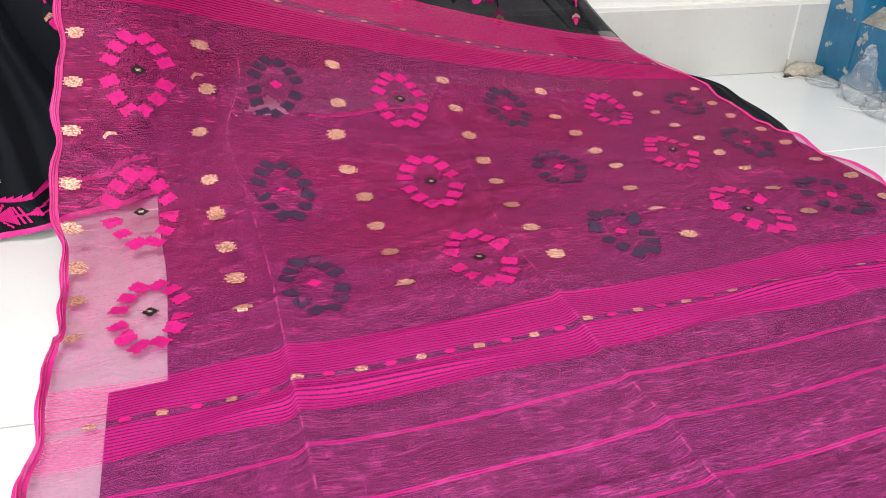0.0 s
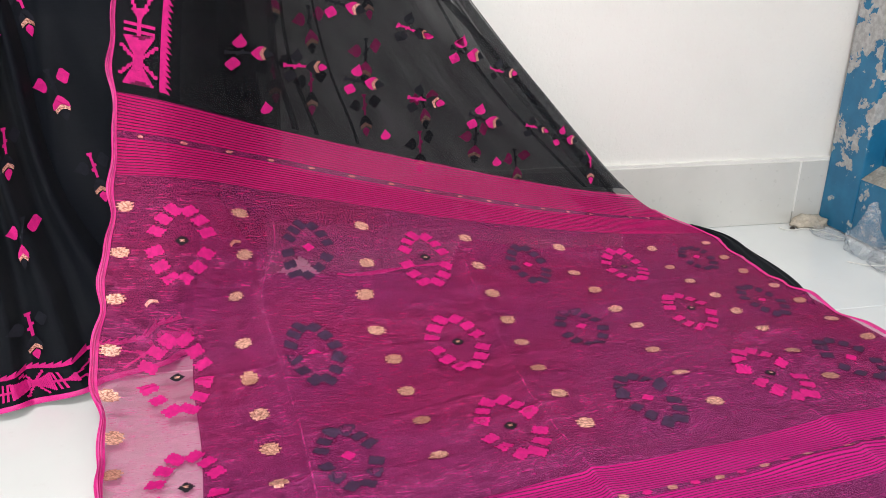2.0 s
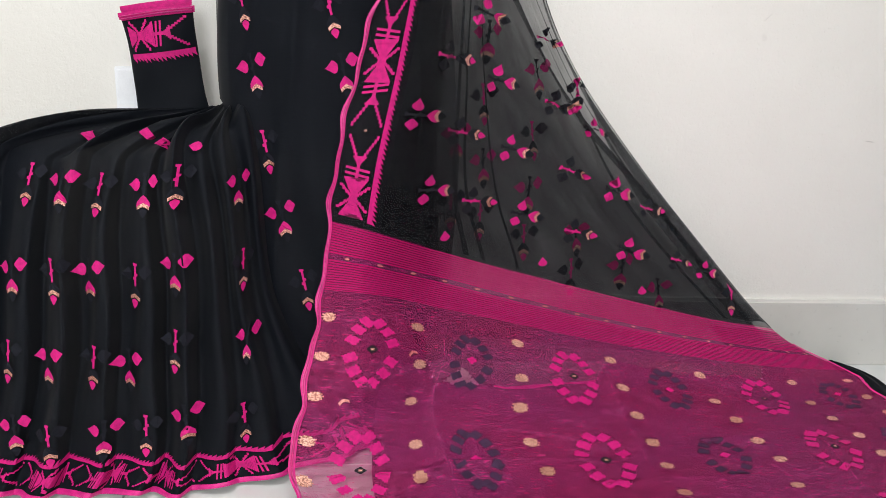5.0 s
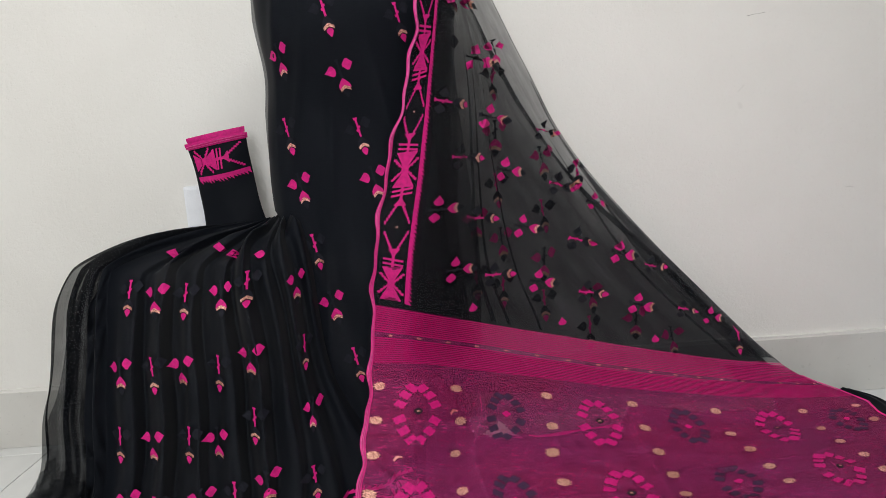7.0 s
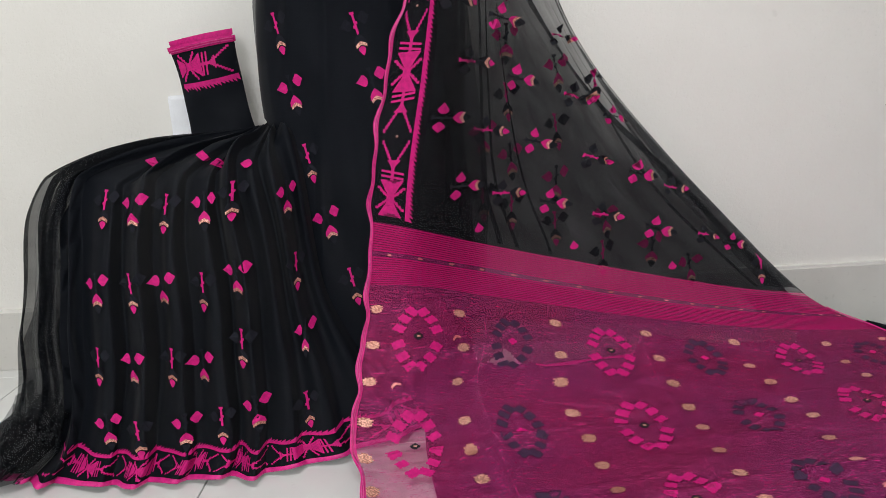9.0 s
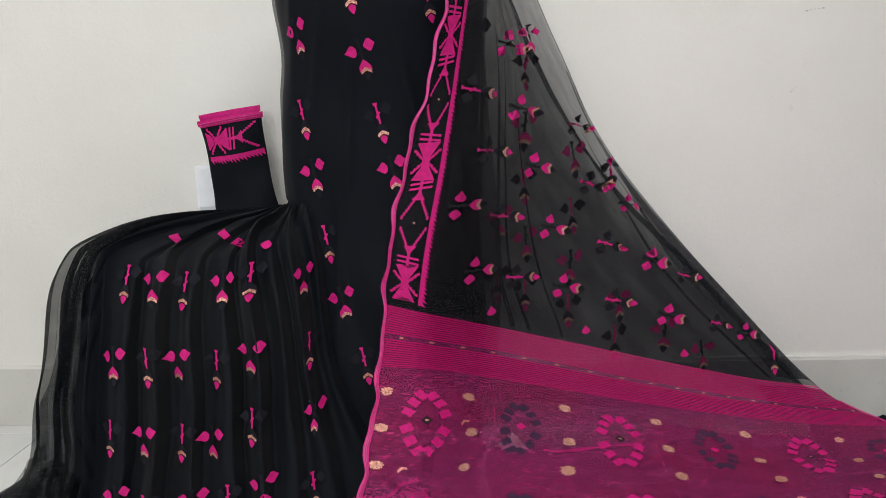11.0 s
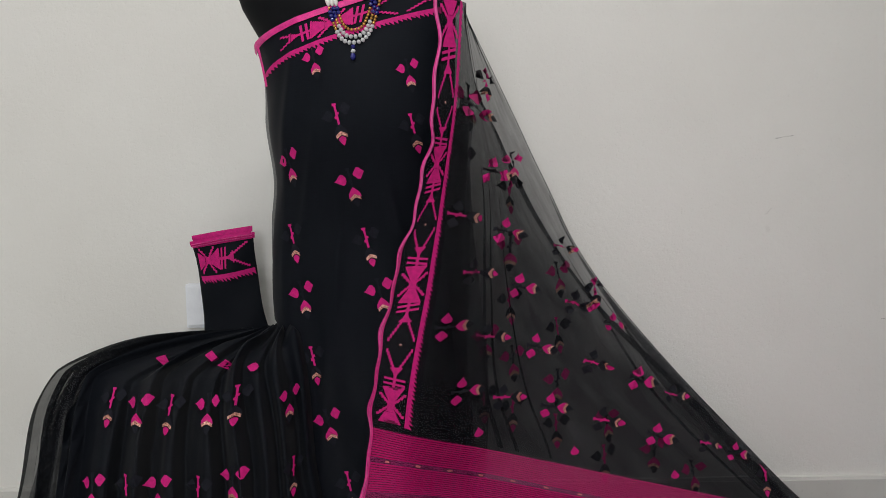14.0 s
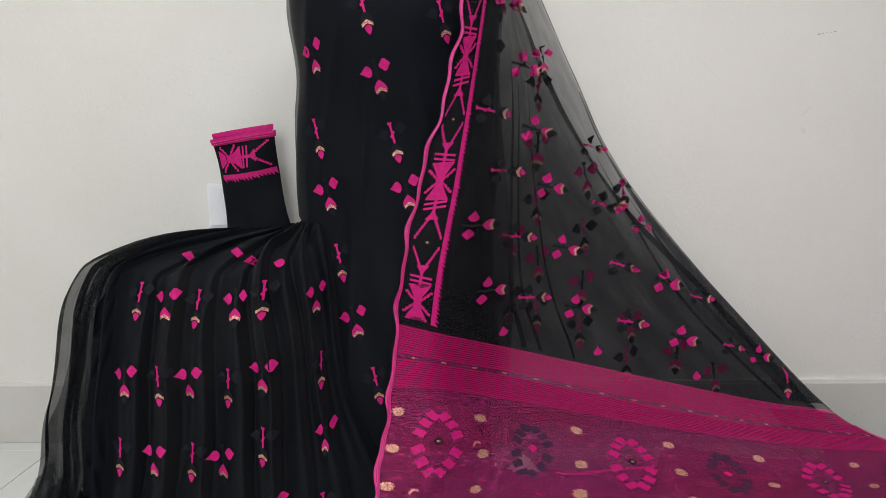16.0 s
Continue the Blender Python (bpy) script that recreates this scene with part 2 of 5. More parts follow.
def pallu_weave():
    """The end piece: purple-pink ground, two ribbed pink bands, and pairs of pink lines past the second one."""
    m, nt, p, out = nodes_of("pallu_weave")
    uv = add(nt, "ShaderNodeUVMap").outputs[0]
    sep = add(nt, "ShaderNodeSeparateXYZ", i0=uv)
    v = sep.outputs[1]
    drift = noise_tex(nt, scaled(nt, uv, (6, 6, 0)), 1.0, 2.0)
    v = calc(nt, "ADD", v, calc(nt, "MULTIPLY", calc(nt, "SUBTRACT", drift, 0.5), 0.006))
    top, low = zone(nt, v, -0.02, 0.115), zone(nt, v, 0.815, 0.923)
    band = calc(nt, "ADD", top, low)
    core = calc(nt, "ADD", zone(nt, v, 0.053, 0.062), zone(nt, v, 0.868, 0.877))
    band = calc(nt, "MULTIPLY", band, calc(nt, "SUBTRACT", 1.0, core))
    rib = calc(nt, "SINE", calc(nt, "MULTIPLY", v, 2 * math.pi / 0.0043))
    rib = ramp(nt, rib, 0.25, 0.75)
    k = calc(nt, "FRACT", calc(nt, "DIVIDE", calc(nt, "SUBTRACT", v, 0.923), 0.071))
    pair = calc(nt, "ADD", zone(nt, k, 0.668, 0.694), zone(nt, k, 0.706, 0.730))
    pair = calc(nt, "MULTIPLY", pair, calc(nt, "GREATER_THAN", v, 0.923))
    weft = noise_tex(nt, scaled(nt, uv, (110, 1400, 0)), 1.0, 1.5)
    slub = noise_tex(nt, scaled(nt, uv, (3.2, 60, 0)), 1.0, 4.0)
    warp = noise_tex(nt, scaled(nt, uv, (420, 60, 0)), 1.0, 2.0)
    patch = noise_tex(nt, scaled(nt, uv, (4, 7, 0)), 1.0, 4.0)
    streak = noise_tex(nt, scaled(nt, uv, (42, 820, 0)), 1.0, 1.5)
    thread = calc(nt, "ADD", calc(nt, "MULTIPLY", weft, 0.30), calc(nt, "MULTIPLY", warp, 0.14))
    thread = calc(nt, "ADD", thread, calc(nt, "MULTIPLY", streak, 0.56))
    bloom = noise_tex(nt, scaled(nt, uv, (3.0, 5.5, 0)), 1.0, 3.0)
    ground = mix(nt, ramp(nt, thread, 0.38, 0.66), mix(nt, ramp(nt, bloom, 0.38, 0.62), (0.175, 0.018, 0.088), (0.22, 0.013, 0.075)),
                 mix(nt, ramp(nt, bloom, 0.38, 0.62), (0.84, 0.052, 0.345), (0.88, 0.040, 0.28)))
    low_part = ramp(nt, v, 0.60, 0.90)
    ground = mix(nt, calc(nt, "MULTIPLY", low_part, 0.60), ground, mix(nt, ramp(nt, thread, 0.38, 0.66), (0.17, 0.030, 0.13), (0.74, 0.085, 0.50)))
    ground = mix(nt, calc(nt, "MULTIPLY", ramp(nt, slub, 0.58, 0.8), 0.2), ground, (0.85, 0.045, 0.38))
    ribbed = mix(nt, calc(nt, "MULTIPLY", rib, 0.45), mix(nt, low_part, (0.68, 0.011, 0.190), (0.72, 0.016, 0.29)), (0.20, 0.009, 0.075))
    col = mix(nt, band, ground, ribbed)
    col = mix(nt, calc(nt, "MULTIPLY", pair, 0.8), col, (0.70, 0.012, 0.26))
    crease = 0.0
    for c in (0.24, 0.565, 0.91):       # packing creases, the light along each fold painted as a pale line
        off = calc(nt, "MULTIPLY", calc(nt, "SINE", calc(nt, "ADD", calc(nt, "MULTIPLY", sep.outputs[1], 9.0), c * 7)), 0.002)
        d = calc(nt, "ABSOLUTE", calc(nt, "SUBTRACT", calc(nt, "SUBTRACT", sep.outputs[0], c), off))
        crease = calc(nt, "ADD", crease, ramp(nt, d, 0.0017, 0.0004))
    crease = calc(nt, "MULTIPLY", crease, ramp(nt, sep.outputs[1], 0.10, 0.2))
    breakup = noise_tex(nt, scaled(nt, uv, (60, 60, 0)), 1.0, 3.0)
    crease = calc(nt, "MULTIPLY", crease, ramp(nt, breakup, 0.3, 0.65))
    for k, (sx, sy) in enumerate(((1.3, 6.5), (1.9, 10.0))):       # long thin crumple lines, mostly along the weft, their ridge highlights painted in
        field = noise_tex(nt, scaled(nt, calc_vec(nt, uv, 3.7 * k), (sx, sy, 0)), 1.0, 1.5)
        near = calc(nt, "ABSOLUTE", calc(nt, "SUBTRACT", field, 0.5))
        fold = calc(nt, "MULTIPLY", ramp(nt, near, 0.022, 0.001), calc(nt, "MULTIPLY", ramp(nt, breakup, 0.35, 0.7), ramp(nt, v, 0.13, 0.2)))
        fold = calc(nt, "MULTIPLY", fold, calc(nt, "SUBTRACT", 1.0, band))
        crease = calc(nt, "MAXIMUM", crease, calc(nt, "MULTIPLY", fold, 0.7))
    # fold highlights go into the cloth colour as pale pink
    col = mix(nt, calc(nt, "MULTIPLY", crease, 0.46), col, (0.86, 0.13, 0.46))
    nt.links.new(col, p.inputs["Base Color"])
    p.inputs["Roughness"].default_value = 0.62
    p.inputs["Specular IOR Level"].default_value = 0.2
    nt.links.new(bump(nt, calc(nt, "ADD", thread, calc(nt, "MULTIPLY", slub, 0.8)), 0.35, 0.0007), p.inputs["Normal"])
    cov = calc(nt, "ADD", 0.385, calc(nt, "MULTIPLY", calc(nt, "SUBTRACT", patch, 0.5), 0.16))
    cov = calc(nt, "ADD", cov, calc(nt, "MULTIPLY", calc(nt, "SUBTRACT", thread, 0.5), 0.45))
    cov = calc(nt, "ADD", cov, calc(nt, "MULTIPLY", ramp(nt, slub, 0.55, 0.8), 0.08))
    line = calc(nt, "SUBTRACT", 0.57, calc(nt, "MULTIPLY", rib, 0.20))
    inv = calc(nt, "SUBTRACT", 1.0, band)
    cov = calc(nt, "ADD", calc(nt, "MULTIPLY", cov, inv), calc(nt, "MULTIPLY", line, band))
    cov = calc(nt, "MAXIMUM", cov, calc(nt, "MULTIPLY", pair, 0.66))
    cov = calc(nt, "ADD", cov, calc(nt, "MULTIPLY", crease, 0.09))
    cov = calc(nt, "MINIMUM", calc(nt, "MAXIMUM", cov, 0.1), 0.95)
    tr = add(nt, "ShaderNodeBsdfTransparent", Color=(1.0, 0.89, 0.94, 1))
    mx = add(nt, "ShaderNodeMixShader", i0=cov, i1=tr.outputs[0], i2=p.outputs[0])
    nt.links.new(mx.outputs[0], out.inputs[0])
    return m


def wall_paint():
    m, nt, p, out = nodes_of("wall_paint")
    co = add(nt, "ShaderNodeTexCoord").outputs["Object"]
    a, b, c = noise_tex(nt, co, 1.3, 5.0), noise_tex(nt, co, 55.0, 6.0, 0.65), noise_tex(nt, co, 9.0, 4.0)
    col = mix(nt, ramp(nt, a, 0.3, 0.7), (0.78, 0.76, 0.72), (0.84, 0.825, 0.79))
    spot = ramp(nt, noise_tex(nt, co, 17.0, 3.0), 0.74, 0.80)
    col = mix(nt, calc(nt, "MULTIPLY", spot, 0.25), col, (0.62, 0.60, 0.56))
    nt.links.new(col, p.inputs["Base Color"])
    p.inputs["Roughness"].default_value = 0.62
    pit = ramp(nt, noise_tex(nt, co, 170.0, 3.0, 0.6), 0.56, 0.72)
    h = calc(nt, "ADD", calc(nt, "MULTIPLY", noise_tex(nt, co, 95.0, 4.0, 0.6), 1.0), calc(nt, "MULTIPLY", pit, -0.35))
    h = calc(nt, "ADD", h, calc(nt, "MULTIPLY", c, 1.0))
    nt.links.new(bump(nt, h, 0.5, 0.0026), p.inputs["Normal"])
    return m


def tile_glaze(name, lo, hi, rough):
    m, nt, p, out = nodes_of(name)
    co = add(nt, "ShaderNodeTexCoord").outputs["Object"]
    rnd = add(nt, "ShaderNodeObjectInfo").outputs["Random"]
    a, b = noise_tex(nt, co, 5.0, 5.0), noise_tex(nt, co, 60.0, 5.0)
    f = calc(nt, "ADD", calc(nt, "MULTIPLY", a, 0.8), calc(nt, "MULTIPLY", rnd, 0.2))
    col = mix(nt, ramp(nt, f, 0.3, 0.8), lo, hi)
    dirt = ramp(nt, b, 0.62, 0.8)
    col = mix(nt, calc(nt, "MULTIPLY", dirt, 0.12), col, (0.45, 0.42, 0.36))
    nt.links.new(col, p.inputs["Base Color"])
    nt.links.new(calc(nt, "ADD", calc(nt, "MULTIPLY", b, 0.15), rough), p.inputs["Roughness"])
    nt.links.new(bump(nt, a, 0.06, 0.002), p.inputs["Normal"])
    return m


def peeling_paint():
    m, nt, p, out = nodes_of("peeling_blue_paint")
    co = add(nt, "ShaderNodeTexCoord").outputs["Object"]
    z = add(nt, "ShaderNodeSeparateXYZ", i0=co).outputs[2]
    edge = noise_tex(nt, co, 38.0, 6.0, 0.6)
    lump = noise_tex(nt, co, 11.0, 3.0)
    bare = calc(nt, "ADD", calc(nt, "ADD", calc(nt, "MULTIPLY", edge, 0.45), calc(nt, "MULTIPLY", lump, 0.55)),
                calc(nt, "MULTIPLY", calc(nt, "MINIMUM", z, 0.42), 0.42))
    bare = ramp(nt, bare, 0.628, 0.64)
    blue = mix(nt, ramp(nt, noise_tex(nt, co, 20.0, 5.0), 0.3, 0.7), (0.010, 0.125, 0.25), (0.017, 0.17, 0.32))
    grey = mix(nt, ramp(nt, noise_tex(nt, co, 90.0, 4.0), 0.35, 0.7), (0.33, 0.33, 0.32), (0.47, 0.47, 0.46))
    nt.links.new(mix(nt, bare, blue, grey), p.inputs["Base Color"])
    nt.links.new(calc(nt, "ADD", 0.35, calc(nt, "MULTIPLY", bare, 0.4)), p.inputs["Roughness"])
    nt.links.new(bump(nt, calc(nt, "SUBTRACT", calc(nt, "MULTIPLY", edge, 0.2), bare), 0.6, 0.0015), p.inputs["Normal"])
    return m


def clear_plastic():
    m, nt, p, out = nodes_of("clear_plastic")
    co = add(nt, "ShaderNodeTexCoord").outputs["Object"]
    crease = noise_tex(nt, co, 45.0, 5.0, 0.7)
    p.inputs["Base Color"].default_value = (0.78, 0.79, 0.80, 1)
    p.inputs["Roughness"].default_value = 0.12
    nt.links.new(bump(nt, crease, 0.8, 0.004), p.inputs["Normal"])
    tr = add(nt, "ShaderNodeBsdfTransparent", Color=(0.92, 0.93, 0.94, 1))
    mx = add(nt, "ShaderNodeMixShader", i0=calc(nt, "ADD", 0.12, calc(nt, "MULTIPLY", ramp(nt, crease, 0.45, 0.75), 0.38)),
             i1=tr.outputs[0], i2=p.outputs[0])
    nt.links.new(mx.outputs[0], out.inputs[0])
    return m


def zari():
    m, nt, p, out = nodes_of("zari_thread")
    co = add(nt, "ShaderNodeTexCoord").outputs["Object"]
    g = noise_tex(nt, scaled(nt, co, (330, 560, 560)), 1.0, 3.0)
    h = noise_tex(nt, co, 260.0, 2.0)
    col = mix(nt, ramp(nt, g, 0.35, 0.65), (0.28, 0.090, 0.066), (0.96, 0.55, 0.42))
    rnd = add(nt, "ShaderNodeObjectInfo").outputs["Random"]
    col = mix(nt, calc(nt, "MULTIPLY", ramp(nt, rnd, 0.35, 0.95), 0.5), col, (0.36, 0.13, 0.085))
    nt.links.new(col, p.inputs["Base Color"])
    p.inputs["Metallic"].default_value = 0.35
    nt.links.new(calc(nt, "ADD", 0.25, calc(nt, "MULTIPLY", h, 0.4)), p.inputs["Roughness"])
    nt.links.new(bump(nt, g, 0.9, 0.001), p.inputs["Normal"])
    return m


M_WALL, M_PALLU, M_ZARI, M_PLASTIC, M_PEEL = wall_paint(), pallu_weave(), zari(), clear_plastic(), peeling_paint()
M_CEIL = plain("ceiling_paint", (0.8, 0.8, 0.78), 0.8)
M_FLOOR = tile_glaze("floor_tile_glaze", (0.76, 0.77, 0.76), (0.82, 0.83, 0.82), 0.10)
M_SKIRT = tile_glaze("skirting_glaze", (0.60, 0.585, 0.55), (0.68, 0.665, 0.63), 0.22)
M_GROUT = plain("grout", (0.64, 0.63, 0.60), 0.9, vary=0.25)
M_BLACK = weave("black_cloth", (0.0072, 0.0086, 0.0120), 0.985, rough=0.58, gloss=0.05, sheen=0.03)
M_SHEER = weave("sheer_black_cloth", (0.0160, 0.0170, 0.0196), 0.562, (0.950, 0.958, 0.976))
M_FOLD = weave("doubled_black_cloth", (0.0075, 0.0085, 0.0110), 0.66, (0.9, 0.93, 0.95))
M_VEIL = weave("thin_black_veil", (0.009, 0.010, 0.013), 0.75, (0.95, 0.96, 0.96))
M_UNDER = weave("dark_under_cloth", (0.064, 0.016, 0.039), 0.97)
M_SMOKE = weave("smoky_under_cloth", (0.030, 0.020, 0.030), 0.80, (0.9, 0.9, 0.92))
M_SATIN = plain("black_satin", (0.0065, 0.0068, 0.0078), 0.5, vary=0.2, relief=0.0002, spec=0.06)
M_PINK = plain("magenta_thread", (0.56, 0.008, 0.180), 0.65, vary=0.22, scale=140, grain=1500, relief=0.0006, spec=0.25)
M_INK = plain("blue_black_thread", (0.008, 0.0085, 0.013), 0.7, vary=0.3, scale=140, grain=1500, relief=0.0006, spec=0.25)
M_SLATE = plain("slate_thread", (0.052, 0.024, 0.060), 0.75, vary=0.3, scale=140, grain=1500, relief=0.0006, spec=0.2)
M_HEART = plain("black_heart_thread", (0.012, 0.010, 0.016), 0.7, vary=0.3, scale=140, grain=1500, relief=0.0006, spec=0.25)
M_GHOST = plain("shaded_slate_thread", (0.0112, 0.0118, 0.0175), 0.75, vary=0.3, scale=140, grain=1500, relief=0.0005, spec=0.1)
M_SELV = plain("magenta_selvedge", (0.68, 0.022, 0.24), 0.36, vary=0.25, scale=60, grain=900, relief=0.001, spec=0.4)
M_GLINT = plain("pale_magenta_highlight", (0.78, 0.10, 0.36), 0.4, vary=0.3, scale=90, grain=900, relief=0.0005, spec=0.4)
M_WHITE = plain("white_plastic", (0.90, 0.92, 0.97), 0.35, vary=0.04)
M_BARE = plain("bare_wood", (0.30, 0.285, 0.25), 0.75, vary=0.35, scale=25, grain=160, relief=0.001)
M_DUST = plain("dusty_plastic_film", (0.44, 0.385, 0.31), 0.55, vary=0.3, scale=40, grain=200, relief=0.002)
M_STRING = plain("white_string", (0.75, 0.73, 0.68), 0.8)
M_DARK = plain("dark_lump", (0.05, 0.04, 0.035), 0.8)
M_GOLD = plain("gold_bead", (0.62, 0.36, 0.10), 0.28, 0.9, vary=0.1)
M_PEARL = plain("pearl_bead", (0.80, 0.78, 0.74), 0.22, vary=0.05)
M_BLUE = plain("blue_glass_bead", (0.010, 0.012, 0.16), 0.12, vary=0.2, spec=0.8)
M_CRYSTAL = plain("crystal_bead", (0.92, 0.93, 0.95), 0.04, vary=0.15, scale=300, spec=1.0)
M_CRYSTAL.node_tree.nodes["Principled BSDF"].inputs["Transmission Weight"].default_value = 0.40

# ---- the room ----
floor = boxed("floor", (-2.3, -2.25, -0.12), (1.62, 1.6, -0.006), M_GROUT)
tagged(floor, "white glazed tile floor with thin grey joints", "floor", kind="structure")
wall_back = boxed("wall_back", (-2.3, WALL, -0.1), (1.7, WALL + 0.15, 2.75), M_WALL)
tagged(wall_back, "white painted plaster wall with faint roller texture", "wall", kind="structure")
wall_back.matrix_world = SKEW
M_SCUFF = plain("wall_scuff", (0.46, 0.44, 0.41), 0.8, vary=0.35, scale=200)
for x0, z0, long, tilt, seed in ((0.810, 0.945, 0.034, 0.10, 1), (0.772, 0.775, 0.012, 0.9, 2), (1.031, 0.520, 0.014, -0.15, 3)):     # shallow chips in the paint
    chip = random.Random(seed)
    bm = bmesh.new()
    for k in range(5):
        cx, cz = x0 + long * (k / 4 - 0.5), z0 + long * tilt * (k / 4 - 0.5) + chip.uniform(-0.001, 0.001)
        r, h = long * chip.uniform(0.07, 0.13), chip.uniform(0.0006, 0.0014)
        ring = [bm.verts.new((cx + r * math.cos(a) * chip.uniform(0.7, 1.1), WALL - 0.0006, cz + h * math.sin(a))) for a in np.linspace(0, 2 * math.pi, 9)[:-1]]
        bm.faces.new(ring)
    part("paint_chip", bm, M_SCUFF, wall_back, "small grey chip in the wall paint", smooth=False)
w = boxed("wall_side_near", (SIDE, -2.25, -0.1), (SIDE + 0.15, 0.45, 2.75), M_WALL)
tagged(w, "white painted side wall", "wall", kind="structure")
w = boxed("wall_side_above", (SIDE, 0.45, 2.08), (SIDE + 0.15, 1.38, 2.75), M_WALL)
tagged(w, "white painted wall above the door", "wall", kind="structure")
w = boxed("wall_left", (-2.45, -2.25, -0.1), (-2.3, 1.55, 2.75), M_WALL)
tagged(w, "plain white painted wall", "wall", kind="structure")
# the rear wall has a window opening
for nm, lo, hi in (("wall_rear_low", (-2.3, -2.4, -0.1), (SIDE, -2.25, 0.9)), ("wall_rear_top", (-2.3, -2.4, 2.2), (SIDE, -2.25, 2.75)),
                   ("wall_rear_left", (-2.3, -2.4, 0.9), (-0.93, -2.25, 2.2)), ("wall_rear_right", (0.13, -2.4, 0.9), (SIDE, -2.25, 2.2))):
    tagged(boxed(nm, lo, hi, M_WALL), "plain white painted wall round a window opening", "wall", kind="structure")
c = boxed("ceiling", (-2.3, -2.25, 2.75), (SIDE + 0.15, 1.55, 2.85), M_CEIL)
tagged(c, "plain white ceiling", "ceiling", kind="structure")


def chamfered_tile(sx, sy, sz):
    bm = bmesh.new()
    box(bm, (-sx / 2, -sy / 2, 0), (sx / 2, sy / 2, sz))
    top = [e for e in bm.edges if all(v.co.z > sz / 2 for v in e.verts)]
    bmesh.ops.bevel(bm, geom=top, offset=0.0012, segments=1, affect="EDGES")
    me = bpy.data.meshes.new("floor_tile")
    bm.to_mesh(me)
    bm.free()
    me.materials.append(M_FLOOR)
    return me


TX, TY = 0.60, 0.45
tile_mesh = chamfered_tile(TX - 0.0022, TY - 0.0022, 0.0065)
for i in range(-3, 4):
    for j in range(-6, 3):
        x0, y0 = -0.423 + TX * i, 0.490 + TY * j
        if x0 > 1.6 or y0 > 1.5:
            continue
        t = new("floor_tile", tile_mesh)
        t.parent = floor
        t.location = (x0 + TX / 2, y0 + TY / 2, -0.0065 + random.uniform(0, 0.0003))
# skirting of pale glazed tiles with a painted cap
skirt = new("skirting")
skirt.matrix_world = SKEW
tagged(skirt, "pale grey glazed tile skirting along the white wall", "skirting", kind="structure")
edges = [SIDE, 1.266]
while edges[-1] > -2.3:
    edges.append(edges[-1] - 0.90)
for a, b in zip(edges, edges[1:]):
    bm = bmesh.new()
    box(bm, (b + 0.001, WALL - 0.012, 0.0005), (a - 0.001, WALL + 0.01, 0.150), 0.0015)
    part("skirting_tile", bm, M_SKIRT, skirt, smooth=False)
bm = bmesh.new()
n = 120
for i in range(n):                      # uneven plaster lip above the tiles
    xa, xb = -2.3 + (SIDE + 2.3) * i / n, -2.3 + (SIDE + 2.3) * (i + 1) / n
    h = 0.006 + 0.003 * noise.noise((xa * 5, 0, 0))
    box(bm, (xa, WALL - 0.010 - 0.002 * noise.noise((xa * 9, 3, 0)), 0.1495), (xb, WALL + 0.01, 0.1515 + h))
part("plaster_lip", bm, M_WALL, skirt, "uneven white plaster lip", smooth=False)
bm = bmesh.new()
box(bm, (1.2645, WALL - 0.0135, 0.03), (1.2685, WALL, 0.15))
part("white_joint", bm, M_WALL, skirt, "white filled joint between tiles", smooth=False)


# ---- cloth shapes ----
UK = [0.0, 0.09, 0.24, 0.565, 0.91, 1.19]                      # across the end piece, edge to edge
VK = [-0.85, -0.70, -0.55, -0.30, -0.10, 0.0, 0.115, 0.235, 0.35, 0.467]   # along it, from the shoulder to the floor
HANG_A = [(0.03, 0.95, 1.16), (0.02, 0.94, 0.99), (-0.003, 0.962, 0.866), (-0.067, 0.985, 0.66), (-0.104, 0.985, 0.495),
          (-0.115, 0.99, 0.414), (-0.127, 0.97, 0.301), (-0.140, 0.935, 0.215), (-0.152, 0.89, 0.14), (-0.163, 0.845, 0.055)]
HANG_B = [(0.075, 0.98, 1.16), (0.06, 0.97, 0.995), (0.04, 0.99, 0.87), (0.003, 0.995, 0.66), (-0.033, 0.985, 0.485),
          (-0.045, 0.982, 0.398), (-0.052, 0.980, 0.292), (-0.05, 0.937, 0.212), (-0.06, 0.895, 0.128), (-0.066, 0.846, 0.044)]
HANG_C = [(0.078, 1.02, 1.16), (0.092, 1.06, 1.0), (0.10, 1.08, 0.87), (0.085, 1.10, 0.64), (0.075, 1.12, 0.43),
          (0.086, 1.13, 0.326), (0.076, 1.09, 0.232), (0.085, 1.04, 0.155), (0.062, 0.967, 0.09), (0.08, 0.895, 0.03)]
HANG_D = [(0.082, 1.06, 1.16), (0.112, 1.12, 1.0), (0.15, 1.16, 0.88), (0.225, 1.21, 0.62), (0.33, 1.24, 0.37),
          (0.42, 1.25, 0.212), (0.41, 1.20, 0.125), (0.415, 1.135, 0.068), (0.42, 1.04, 0.03), (0.425, 0.93, 0.010)]
HANG_E = [(0.085, 1.10, 1.165), (0.140, 1.18, 1.0), (0.188, 1.23, 0.89), (0.33, 1.26, 0.61), (0.50, 1.27, 0.33),
          (0.67, 1.27, 0.15), (0.735, 1.225, 0.065), (0.75, 1.15, 0.022), (0.765, 1.065, 0.013), (0.777, 0.965, 0.009)]
HANG_F = [(0.088, 1.16, 1.17), (0.180, 1.25, 0.99), (0.233, 1.26, 0.87), (0.370, 1.285, 0.62), (0.612, 1.30, 0.335),
          (0.815, 1.30, 0.12), (0.97, 1.25, 0.04), (1.003, 1.205, 0.014), (1.006, 1.10, 0.009), (1.024, 0.998, 0.008)]


